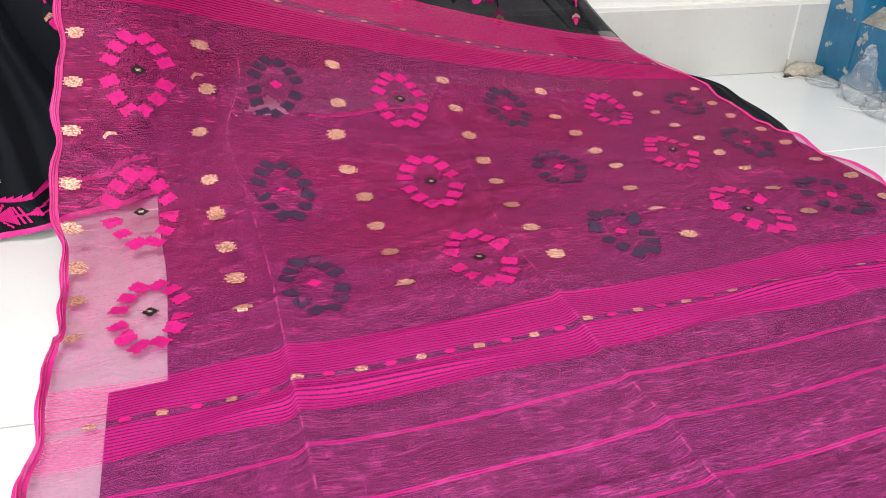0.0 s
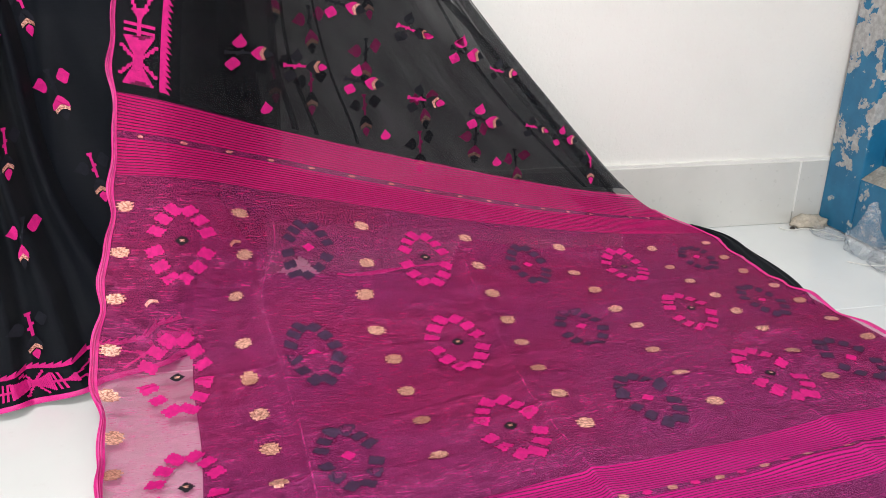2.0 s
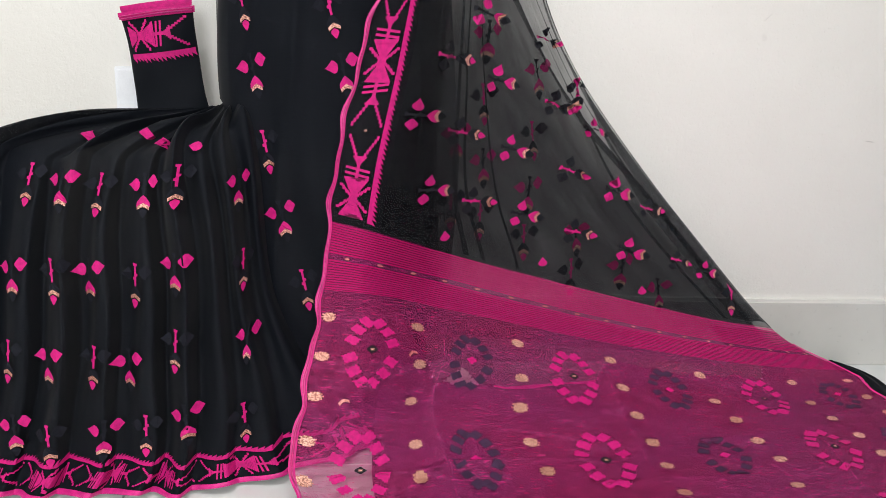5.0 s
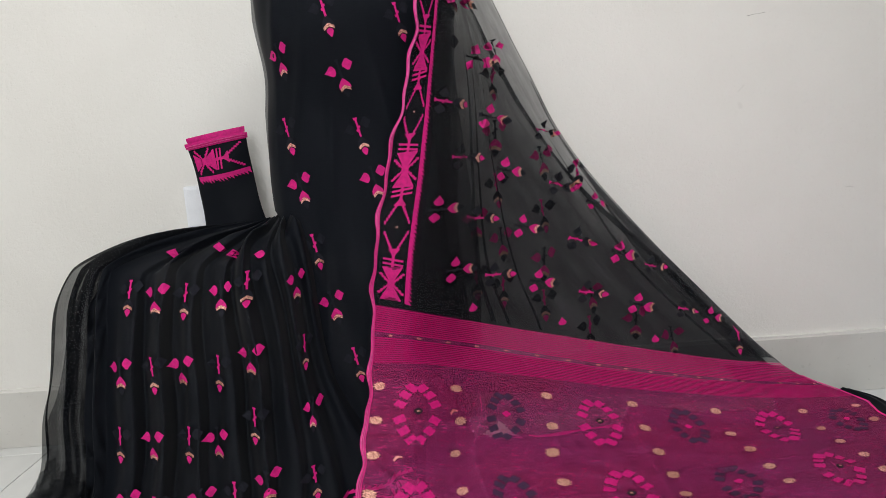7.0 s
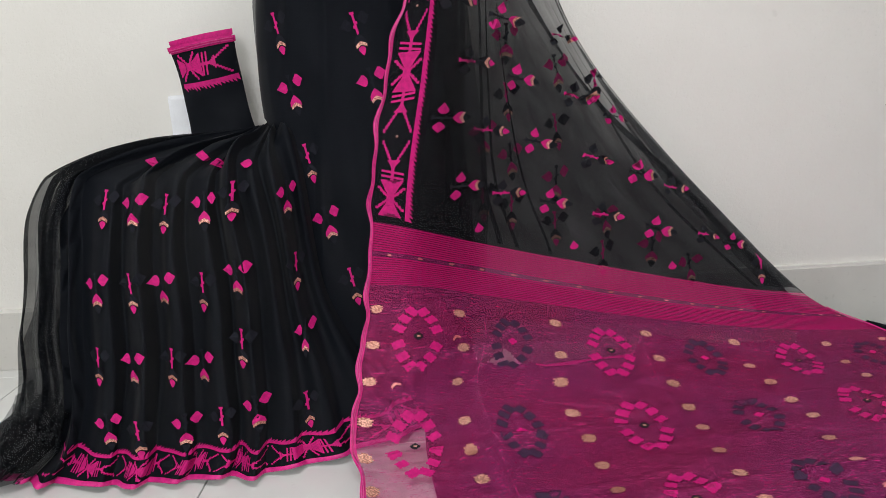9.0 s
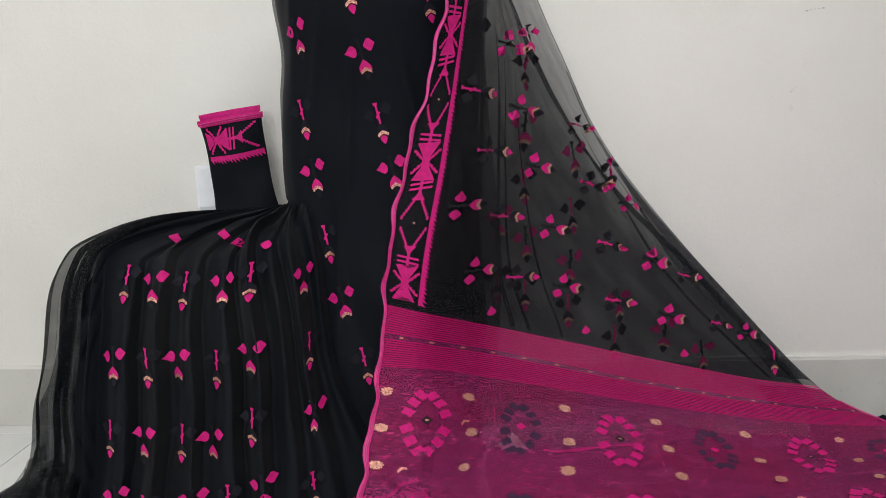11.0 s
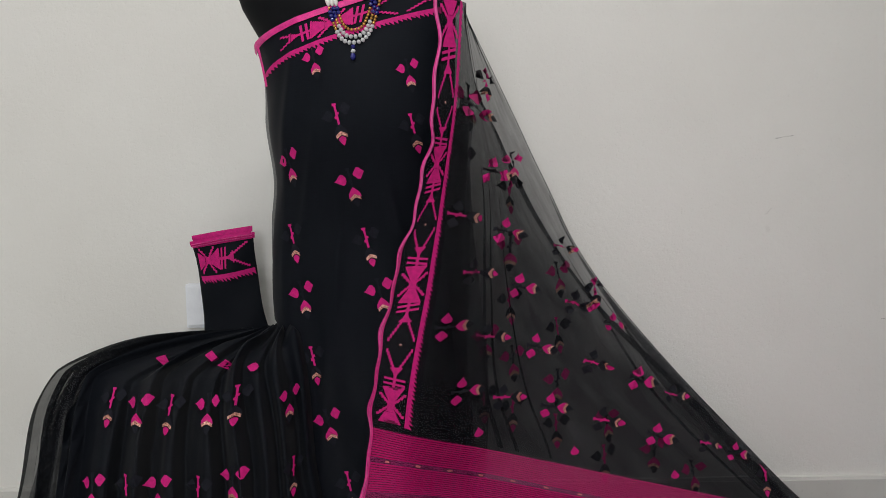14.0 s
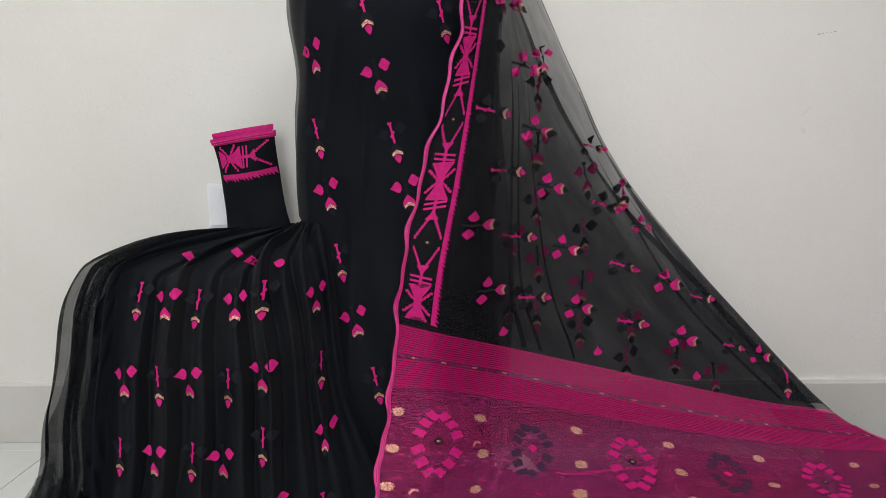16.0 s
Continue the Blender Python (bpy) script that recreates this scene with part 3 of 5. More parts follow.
def rest(u, v):
    """The end piece lying flat on the floor, a little askew."""
    return np.stack([-0.112 + 0.992 * u + 0.115 * np.maximum(v - 0.815, -0.21), 0.514 + 0.125 * u - 0.993 * (v - 0.815), np.full_like(u, 0.006)], -1)


def end_piece(u, v, folds=1.0):
    u, v = np.asarray(u, float), np.asarray(v, float)
    knots = VK + [0.60, 0.80, 1.10, 1.60]
    cols = []
    for k, col in zip(UK, (HANG_A, HANG_B, HANG_C, HANG_D, HANG_E, HANG_F)):
        far = np.array(knots[-4:])
        pts = np.concatenate([np.array(col), rest(np.full(4, k), far)])
        cols.append(spline(knots, pts, v))
    cols = np.stack(cols)                                       # columns x points x 3
    i = np.clip(np.searchsorted(UK, u) - 1, 0, len(UK) - 2)
    uk = np.array(UK)
    h = np.diff(uk)
    d = np.diff(cols, axis=0) / h[:, None, None]
    m = np.empty_like(cols)
    m[0], m[-1] = d[0], d[-1]
    for k in range(1, len(UK) - 1):
        m[k] = (d[k - 1] * h[k] + d[k] * h[k - 1]) / (h[k] + h[k - 1])
    r = np.arange(len(u))
    f, hh = ((u - uk[i]) / h[i])[:, None], h[i][:, None]
    P = ((2 * f**3 - 3 * f**2 + 1) * cols[i, r] + (f**3 - 2 * f**2 + f) * hh * m[i, r]
         + (-2 * f**3 + 3 * f**2) * cols[i + 1, r] + (f**3 - f**2) * hh * m[i + 1, r])
    P[:, 2] = np.maximum(P[:, 2], 0.0058)
    if folds:
        flat = np.clip((v - 0.05) / 0.4, 0, 1)
        hang = np.clip(-v / 0.3, 0, 1)
        # hanging gathers
        g = np.clip((u - 0.10) / 0.08, 0, 1) * hang
        P[:, 1] += g * (0.009 * np.sin(31 * u + 4 * v + 2.2 * np.sin(7 * u + 2 * v)) + 0.006 * np.sin(67 * u - 9 * v + 2.5 * np.sin(5 * v + 9 * u)))
        # packing creases and the soft swell between them
        for c in (0.24, 0.565, 0.91):
            d = u - c - 0.002 * np.sin(9 * v + c * 7)
            P[:, 2] += np.clip((v - 0.12) / 0.2, 0, 1) * (0.011 if c < 0.3 else 0.007 if c < 0.7 else 0.004) * np.where(d > 0, np.exp(-d / 0.035), np.exp(d / 0.005))
        # shallow cross wrinkles on the floor
        P[:, 2] += flat * (0.0016 * np.sin(70 * v + 9 * np.sin(4 * u) + 6 * u) + 0.0012 * np.sin(33 * v - 8 * u + 3 * np.sin(7 * u)) + 0.0024)
        for k in range(16):                                     # single thin ridges that run across
            c, a, ph, mid = 0.30 + 0.055 * k + 0.02 * math.sin(5.1 * k), 0.012 + 0.006 * math.sin(3.3 * k), 2.1 * k, 0.15 + 0.9 * ((k * 0.381) % 1.0)
            reach = np.exp(-((u - mid) / (0.20 + 0.08 * math.sin(k))) ** 2)
            P[:, 2] += reach * flat * (0.0062 + 0.0024 * math.sin(4.7 * k)) * np.exp(-((v - c - a * np.sin(6 * u + ph) + 0.05 * (u - mid)) / 0.0065) ** 2)
        # wavy edges
        e = np.exp(-u / 0.018)
        P[:, 0] += e * (0.0032 * np.sin(38 * v) + 0.0020 * np.sin(71 * v + 1))
        P[:, 2] += e * flat * (0.004 + 0.003 * np.sin(45 * v + 2))
        e = np.exp(-(1.19 - u) / 0.02) * np.clip((v - 0.05) / 0.2, 0, 1)
        P[:, 0] += e * (0.004 * np.sin(52 * v) + 0.002 * np.sin(93 * v + 1))
        P[:, 2] += e * (0.004 + 0.004 * np.sin(40 * v + 1))
    return P


CENTRE = -0.11


def torso_line(z):
    """Half width, depth and middle of the dress form at a height."""
    zk = [0.0, 0.30, 0.52, 0.66, 0.78, 0.86, 0.95, 1.04, 1.12, 1.19, 1.26]
    a = spline(zk, [0.19, 0.185, 0.176, 0.182, 0.173, 0.165, 0.172, 0.177, 0.196, 0.234, 0.250], z)
    b = spline(zk, [0.070, 0.062, 0.060, 0.066, 0.085, 0.112, 0.145, 0.140, 0.115, 0.095, 0.080], z)
    return a, b


def bodice_top(x):
    """The upper edge of the wrap, which climbs from the bare arm to the draped shoulder."""
    return 1.117 + 0.29 * (x + 0.303) - 0.12 * np.maximum(x + 0.11, 0) ** 2


def drape(x, z):
    """The wrapped cloth over the dress form: y as a height field over x and z."""
    x, z = np.asarray(x, float), np.asarray(z, float)
    a, b = torso_line(z)
    t = np.clip((x - CENTRE) / (a + 0.012), -0.995, 0.995)
    y = 1.09 - (b + 0.012) * np.sqrt(1 - t**2)
    low = np.clip((0.55 - z) / 0.5, 0, 1)
    y = y + 0.05 * low * np.clip(-0.16 - x, 0, 1) + (0.3 + 2.0 * low) * np.clip(x + 0.06, 0, 1) * np.clip((0.95 - z) / 0.2, 0, 1)
    y = y + 0.0030 * np.sin(60 * x + 14 * z) * np.clip((1.0 - z) / 0.4, 0, 1) + 0.0020 * np.sin(31 * z + 22 * x)
    y = y + 0.004 * low * np.sin(75 * x + 6 * z)
    for x0, slope, z0, depth in ((-0.245, 0.16, 0.95, 0.008), (-0.215, 0.24, 0.82, 0.006), (-0.165, 0.10, 0.70, 0.006), (-0.05, -0.20, 0.78, 0.006), (-0.20, 0.06, 0.45, 0.007), (-0.12, 0.10, 0.38, 0.006)):
        y = y - depth * np.exp(-((x - x0 - slope * (z - z0)) / 0.010) ** 2) * np.exp(-((z - z0) / 0.16) ** 2)     # soft slanting creases
    return np.stack([x, y, z], -1)


def wrap_end(z):
    """Where the wrapped cloth ends beneath the shoulder fall."""
    return spline([0.0, 0.40, 0.66, 0.87, 1.0, 1.16], [0.06, 0.052, 0.034, 0.040, 0.056, 0.064], z)


def drape_uv(s, z):
    """s from 0 at the free edge to 1 under the end piece."""
    s, z = np.asarray(s, float), np.asarray(z, float)
    a, b = torso_line(z)
    left = np.where(z > 0.60, CENTRE - a - 0.011, spline([0.0, 0.224, 0.512, 0.62], [-0.19, -0.224, -0.272, -0.300], np.clip(z, 0, 0.62)))
    right = wrap_end(z)
    return drape(left + (right - left) * s, z)


PL_S = [0.0, 0.16, 0.40, 0.62, 0.82, 1.0]
PL_BACK = [(-0.335, 1.10, 0.580), (-0.325, 1.095, 0.584), (-0.312, 1.085, 0.586), (-0.302, 1.08, 0.589), (-0.292, 1.08, 0.592), (-0.28, 1.08, 0.597)]
PL_NECK = [(-0.565, 1.12, 0.561), (-0.475, 1.065, 0.559), (-0.405, 1.03, 0.548), (-0.345, 1.015, 0.552), (-0.29, 1.025, 0.568), (-0.245, 1.05, 0.582)]
PL_TOP = [(-0.697, 1.035, 0.517), (-0.60, 0.975, 0.518), (-0.475, 0.955, 0.512), (-0.375, 0.955, 0.512), (-0.295, 0.965, 0.540), (-0.235, 1.055, 0.565)]
PL_MID = [(-0.783, 1.02, 0.27), (-0.63, 0.915, 0.28), (-0.485, 0.895, 0.27), (-0.37, 0.895, 0.27), (-0.272, 0.915, 0.27), (-0.195, 1.05, 0.27)]
PL_LOW = [(-0.832, 1.015, 0.085), (-0.665, 0.895, 0.055), (-0.51, 0.870, 0.05), (-0.385, 0.870, 0.05), (-0.265, 0.885, 0.05), (-0.06, 1.01, 0.05)]
PL_HEM = [(-0.985, 0.945, 0.008), (-0.70, 0.862, 0.006), (-0.53, 0.846, 0.006), (-0.40, 0.850, 0.006), (-0.255, 0.872, 0.006), (-0.03, 1.0, 0.006)]
PL_EDGE = [-0.08, 0.0, 0.019, 0.062, 0.074, 0.119, 0.132, 0.165, 0.29, 0.40, 0.515, 0.645, 0.745, 0.83, 0.90, 0.975, 1.15]     # where each pleat folds under


def pleats(s, w):
    """The pleated skirt front pulled out to the side: w from 0 at the back of its top to 1 at the hem."""
    s, w = np.asarray(s, float), np.asarray(w, float)
    rows = np.stack([spline(PL_S, r, s) for r in (PL_BACK, PL_NECK, PL_TOP, PL_MID, PL_LOW, PL_HEM)])
    wk = np.array([0.0, 0.13, 0.22, 0.58, 0.90, 1.0])
    i = np.clip(np.searchsorted(wk, w) - 1, 0, 4)
    h = np.diff(wk)
    d = np.diff(rows, axis=0) / h[:, None, None]
    m = np.empty_like(rows)
    m[0], m[-1] = d[0], d[-1]
    for k in range(1, 5):                                       # tight turns, with no overshoot
        p, q = d[k - 1], d[k]
        same = p * q > 1e-9
        m[k] = np.where(same, 3 * (h[k - 1] + h[k]) * p * q / np.where(same, (2 * h[k] + h[k - 1]) * q + (h[k] + 2 * h[k - 1]) * p, 1), 0)
    r = np.arange(len(s))
    f, hh = ((w - wk[i]) / h[i])[:, None], h[i][:, None]
    P = ((2 * f**3 - 3 * f**2 + 1) * rows[i, r] + (f**3 - 2 * f**2 + f) * hh * m[i, r]
         + (-2 * f**3 + 3 * f**2) * rows[i + 1, r] + (f**3 - f**2) * hh * m[i + 1, r])
    ph = np.interp(s + 0.006 * np.sin(6 * w + 9 * s), PL_EDGE, np.arange(len(PL_EDGE)))
    k = ph - np.floor(ph)
    saw = np.where(k < 0.88, k / 0.88, (1 - k) / 0.12)
    saw = saw * saw * (3 - 2 * saw)
    amp = np.interp(w, [0.0, 0.12, 0.25, 0.6, 0.9, 1.0], [0.010, 0.032, 0.036, 0.034, 0.036, 0.038])
    gain = 0.80 + 0.42 * np.sin(2.4 * np.floor(ph) + 0.7) * np.interp(w, [0.0, 0.25, 0.5, 1.0], [1.0, 1.0, 0.5, 0.6])     # no two pleats alike
    amp = amp * gain
    sag = np.exp(-((w - 0.17 - 0.05 * np.sin(9 * s)) / 0.05) ** 2) * 0.012 * np.sin(23 * s + 4)
    P[:, 2] += sag * np.clip((s - 0.15) / 0.2, 0, 1)
    P[:, 1] -= saw * amp * np.interp(w, [0, 0.2, 0.3], [0.2, 0.7, 1])
    P[:, 1] -= (saw - 0.6) * 0.020 * np.interp(w, [0.2, 0.36, 0.66, 0.88], [0, 1, 1, 0]) * np.clip((s - 0.13) / 0.08, 0, 1)
    P[:, 1] -= 0.0020 * np.sin(2 * math.pi * (1.4 * ph + 0.4 * np.sin(5 * w + ph))) * np.clip((0.85 - s) / 0.2, 0, 1) * np.interp(w, [0.16, 0.3, 0.9, 1.0], [0, 1, 1, 0.3])
    P[:, 2] += saw * amp * np.interp(w, [0.0, 0.16, 0.28], [0.3, 0.5, 0.0])
    P[:, 2] += np.where(w > 0.9, (w - 0.9) / 0.1 * 0.010 * saw, 0)
    P[:, 0] += 0.003 * np.sin(17 * w + 9 * s)
    return P


def back_fan(u, v):
    """The layer of the hanging part behind the front one."""
    P = end_piece(np.asarray(u, float), np.asarray(v, float), 0.0)
    v = np.asarray(v, float)
    f = np.clip((v + 0.85) / 0.4, 0, 1)
    P[:, 1] = np.minimum(P[:, 1] + f * (0.07 + 0.012 * np.sin(30 * u + 2)), 1.385)
    P[:, 0] -= 0.012 * f
    low = np.clip((v + 0.02) / 0.2, 0, 1)
    P[:, 1] = P[:, 1] * (1 - low) + 1.37 * low
    P[:, 2] = np.maximum(P[:, 2] * (1 - low * 0.9), 0.006)
    return P


C_END = Cloth(end_piece, 0.0009, -1, lambda u, v: end_piece(u, v, 0.0), (0.105, 1.155))
C_BACK = Cloth(back_fan, 0.0009, -1, back_fan, (0.04, 1.10))
C_PLEAT = Cloth(pleats, 0.0024, -1)
C_FRONT = Cloth(lambda u, v: drape(u, v), 0.0012, 1)


def pleat_face():
    """The foremost face of the pleats as a height field over x and z."""
    xs, zs = np.arange(-0.72, -0.12, 0.004), np.arange(0.02, 0.60, 0.006)
    S, W = np.meshgrid(np.linspace(0.1, 1, 900), np.linspace(0.15, 1, 500))
    P = pleats(S.ravel(), W.ravel())
    Y = np.full((len(xs), len(zs)), 9.0)
    i, j = np.round((P[:, 0] - xs[0]) / 0.004).astype(int), np.round((P[:, 2] - zs[0]) / 0.006).astype(int)
    ok = (i >= 0) & (i < len(xs)) & (j >= 0) & (j < len(zs))
    np.minimum.at(Y, (i[ok], j[ok]), P[ok, 1])
    for _ in range(60):                                         # fill what no sample met
        bad = Y > 5
        if not bad.any():
            break
        Q = np.pad(Y, 1, mode="edge")
        Y = np.where(bad, np.minimum.reduce([Q[:-2, 1:-1], Q[2:, 1:-1], Q[1:-1, :-2], Q[1:-1, 2:]]), Y)
    Q = np.pad(Y, ((3, 3), (0, 0)), mode="edge")
    Y = np.minimum.reduce([Q[k:k + len(xs)] for k in (1, 2, 3, 4, 5)])
    Q = np.pad(Y, ((3, 3), (0, 0)), mode="edge")
    Y = sum(Q[k:k + len(xs)] for k in range(7)) / 7

    def face(x, z):
        a, b = np.clip((x - xs[0]) / 0.004, 0, len(xs) - 1.001), np.clip((z - zs[0]) / 0.006, 0, len(zs) - 1.001)
        i, j = a.astype(int), b.astype(int)
        f, g = a - i, b - j
        y = (Y[i, j] * (1 - f) + Y[i + 1, j] * f) * (1 - g) + (Y[i, j + 1] * (1 - f) + Y[i + 1, j + 1] * f) * g
        return np.stack([x, y - 0.0025, z], -1)
    return face


C_FACE = Cloth(pleat_face(), 0.0006, 1)

# ---- woven shapes, in metres ----
rng = random.Random(5)


def stepped(widths, height, jitter=0.0):
    """A shape woven row by row: widths from top to bottom, as stacked bars."""
    n, out, h = len(widths), [], height / len(widths)
    left, right = [], []
    for i, wd in enumerate(widths):
        y0, y1 = -height / 2 + i * h, -height / 2 + (i + 1) * h
        a, b = -wd / 2 - rng.uniform(0, jitter), wd / 2 + rng.uniform(0, jitter)
        left += [(a, y0), (a, y1)]
        right += [(b, y0), (b, y1)]
    return left + right[::-1]


def moved(poly, x, y, turn=0.0, k=1.0):
    c, s = math.cos(turn), math.sin(turn)
    return [(x + k * (c * px - s * py), y + k * (s * px + c * py)) for px, py in poly]


def dot_shape():
    return woven([(0.0098 * math.cos(a), 0.0102 * math.sin(a)) for a in np.linspace(0, 2 * math.pi, 17)[:-1] + 0.13], 0.0027, 0.0024)


def woven(poly, row=0.0026, jitter=0.0012):
    """A convex shape as the loom makes it: rows of thread with uneven ends."""
    ys = [p[1] for p in poly]
    n = max(3, round((max(ys) - min(ys)) / row))
    h = (max(ys) - min(ys)) / n
    left, right = [], []
    for i in range(n):
        y = min(ys) + h * (i + 0.5)
        cut = []
        for (x0, y0), (x1, y1) in zip(poly, poly[1:] + poly[:1]):
            if (y0 - y) * (y1 - y) < 0:
                cut.append(x0 + (x1 - x0) * (y - y0) / (y1 - y0))
        a, b = min(cut) - (i % 2) * jitter - rng.uniform(0, jitter), max(cut) + (i % 2) * jitter + rng.uniform(0, jitter)
        left += [(a, y - h / 2), (a, y + h / 2)]
        right += [(b, y - h / 2), (b, y + h / 2)]
    return left + right[::-1]


def block(wd, ht, turn):
    return moved([(-wd / 2, -ht / 2), (wd / 2, -ht / 2), (wd / 2, ht / 2), (-wd / 2, ht / 2)], 0, 0, turn)


RING = [(0.0110, -0.0500, 0.0235, 0.0165, -0.62), (0.0250, -0.0345, 0.0205, 0.0150, -0.50), (0.0345, -0.0150, 0.0210, 0.0150, -0.42),
        (0.0345, 0.0160, 0.0210, 0.0150, 0.42), (0.0255, 0.0365, 0.0205, 0.0150, 0.52), (0.0105, 0.0540, 0.0235, 0.0155, 0.60)]


def flower():
    out = []
    for x, y, wd, ht, turn in RING:
        for side in (1, -1):
            k = 0.99 * rng.uniform(0.94, 1.06)
            out.append(moved(woven(block(wd * k * 0.94, ht * k * 1.02, side * (turn * 1.15 + rng.uniform(-0.10, 0.10))), 0.0029, 0.0012), side * x * 1.0, y * 1.20))
    return out


LEAF = [(-0.0118, 0.0005), (-0.0085, -0.0012), (-0.004, -0.0055), (0.0005, -0.0098), (0.0045, -0.0085), (0.0082, -0.003), (0.0080, 0.004), (0.005, 0.0088), (0.001, 0.0095), (-0.003, 0.0065), (-0.0085, 0.0025)]
GEM = [(0.0098, -0.0012), (0.0020, 0.0100), (-0.0020, 0.0096), (-0.0086, 0.0022), (-0.0088, -0.0010), (-0.0012, -0.0102), (0.0026, -0.0096)]
STEM = [(-0.0040, 0.0), (0.0034, 0.0005), (0.0030, 0.0035), (0.0017, 0.0045), (0.0018, 0.0150), (0.0044, 0.0155), (0.0042, 0.0190), (0.0020, 0.0195), (0.0020, 0.0345), (-0.0014, 0.0355),
        (-0.0018, 0.0260), (-0.0044, 0.0250), (-0.0042, 0.0215), (-0.0017, 0.0205), (-0.0018, 0.0050), (-0.0038, 0.0040)]
HEAD = [(0.0, -0.0105), (0.0045, -0.0062), (0.0094, 0.0005), (0.0106, 0.0082), (0.0050, 0.0052), (0.0, 0.0020), (-0.0050, 0.0052), (-0.0106, 0.0082), (-0.0094, 0.0005), (-0.0045, -0.0062)]
ARC = [(-0.0092, 0.0076), (-0.0048, 0.0044), (0.0, 0.0016), (0.0048, 0.0044), (0.0092, 0.0076), (0.0086, 0.0128), (0.0046, 0.0098), (0.0, 0.0078), (-0.0046, 0.0098), (-0.0086, 0.0128)]
TIP = [(0.0, -0.0042), (0.0052, -0.0010), (0.0058, 0.0022), (0.0024, 0.0086), (0.0, 0.0112), (-0.0024, 0.0086), (-0.0058, 0.0022), (-0.0052, -0.0010)]


def sprig(kind, cloth, u, v, parent, turn=0.0, mirror=1, k=1.0, hidden=True, true=True, upright=False, o=0.0525, ink=None):
    """One woven sprig: stem, two leaves, an arrow head, a gold arc and a tip. Kind 0 has pink leaves, kind 1 a pink stem."""
    t = rng.uniform(-0.05, 0.05)
    ink = ink or M_INK
    g = lambda *polys: [[(x * k, (y - o) * k) for x, y in p] for p in polys]
    leaf = g(moved(LEAF, -0.0150, 0.0185, t), moved(GEM, 0.0150, 0.0125, t))
    stem, head, arc, tip = g(STEM), g(moved(HEAD, 0, 0.044, t)), g(moved(ARC, 0, 0.044, t)), g(moved(TIP, 0, 0.0575, t))
    a = dict(turn=turn, mirror=mirror, true=true, upright=upright)
    if kind == 0:
        lay("sprig_leaves", cloth, leaf, u, v, M_PINK, parent, **a)
        lay("sprig_head", cloth, head, u, v, M_PINK, parent, lift=cloth.lift + 0.0004, **a)
        lay("gold_arc", cloth, arc, u, v, M_ZARI, parent, lift=cloth.lift + 0.0006, **a)
        if hidden:
            lay("sprig_stem", cloth, stem, u, v, ink, parent, **a)
            lay("sprig_tip", cloth, tip, u, v, ink, parent, **a)
    else:
        lay("sprig_stem", cloth, stem, u, v, M_PINK, parent, **a)
        lay("gold_arc", cloth, arc, u, v, M_ZARI, parent, lift=cloth.lift + 0.0006, **a)
        lay("sprig_tip", cloth, tip, u, v, M_PINK, parent, lift=cloth.lift + 0.0009, **a)
        if hidden:
            lay("sprig_leaves", cloth, leaf, u, v, ink, parent, **a)
            lay("sprig_head", cloth, head, u, v, ink, parent, **a)


def border_unit():
    """One repeat of the border, b across (0 to 1) and a along (0 to 1): stepped lozenge, two slanting bars, and a spiked star between triangles."""
    out = []
    q = lambda a0, a1, b0, b1: out.append([(b0, min(a0, a1)), (b1, min(a0, a1)), (b1, max(a0, a1)), (b0, max(a0, a1))])
    for sgn in (1, -1):
        f = lambda a: 0.5 + sgn * (0.5 - a)
        for side in (1, -1):
            for i in range(6):                                      # stairs of the lozenge
                b = 0.5 + side * (0.455 - 0.062 * i)
                q(f(0.030 + 0.0265 * i), f(0.062 + 0.0265 * i), b - 0.040, b + 0.040)
        for i, wd in enumerate((0.230, 0.170, 0.115, 0.075)):
            q(f(0.186 + 0.0155 * i), f(0.2017 + 0.0155 * i), 0.5 - wd, 0.5 + wd)
        q(f(0.246), f(0.350), 0.445, 0.555)
        for a in (0.262, 0.302):
            out.append([(0.09, f(a)), (0.91, f(a + 0.024)), (0.91, f(a + 0.043)), (0.09, f(a + 0.019))])
        for i in range(11):                                         # triangle that narrows to the middle
            wd = 0.42 - 0.0345 * i
            q(f(0.346 + 0.0132 * i), f(0.3594 + 0.0132 * i), 0.5 - wd, 0.5 + wd)
        for side in (1, -1):
            for i in range(6):                                      # stepped arms of the star, with a spike on every other step
                b, a = 0.15 + 0.058 * i, 0.486 - 0.0125 * i
                q(f(a), f(a - 0.022), 0.5 + side * (b - 0.035), 0.5 + side * (b + (0.075 if i % 2 else 0.040)))
    q(0.470, 0.530, 0.36, 0.64)
    return out


UNIT = border_unit()


def band_strip(cloth, line, us, parent, name, material, lift, joined=None):
    """A narrow strip between two lines of the cloth: line gives (u, v) pairs for both sides at each step."""
    A = np.array([line(t)[0] for t in us])
    B = np.array([line(t)[1] for t in us])
    PA, PB = cloth.at(A[:, 0], A[:, 1], lift), cloth.at(B[:, 0], B[:, 1], lift)
    PM = cloth.at((A[:, 0] + B[:, 0]) / 2, (A[:, 1] + B[:, 1]) / 2, lift * 2.2)
    n = len(us)
    faces = []
    for i in range(n - 1):
        faces += [(i, i + 1, n + i + 1, n + i), (n + i, n + i + 1, 2 * n + i + 1, 2 * n + i)]
    me = bpy.data.meshes.new(name)
    me.from_pydata(np.concatenate([PA, PM, PB]).tolist(), [], faces)
    me.materials.append(material)
    for p in me.polygons:
        p.use_smooth = True
    ob = new(name, me)
    ob.parent = parent
    return ob


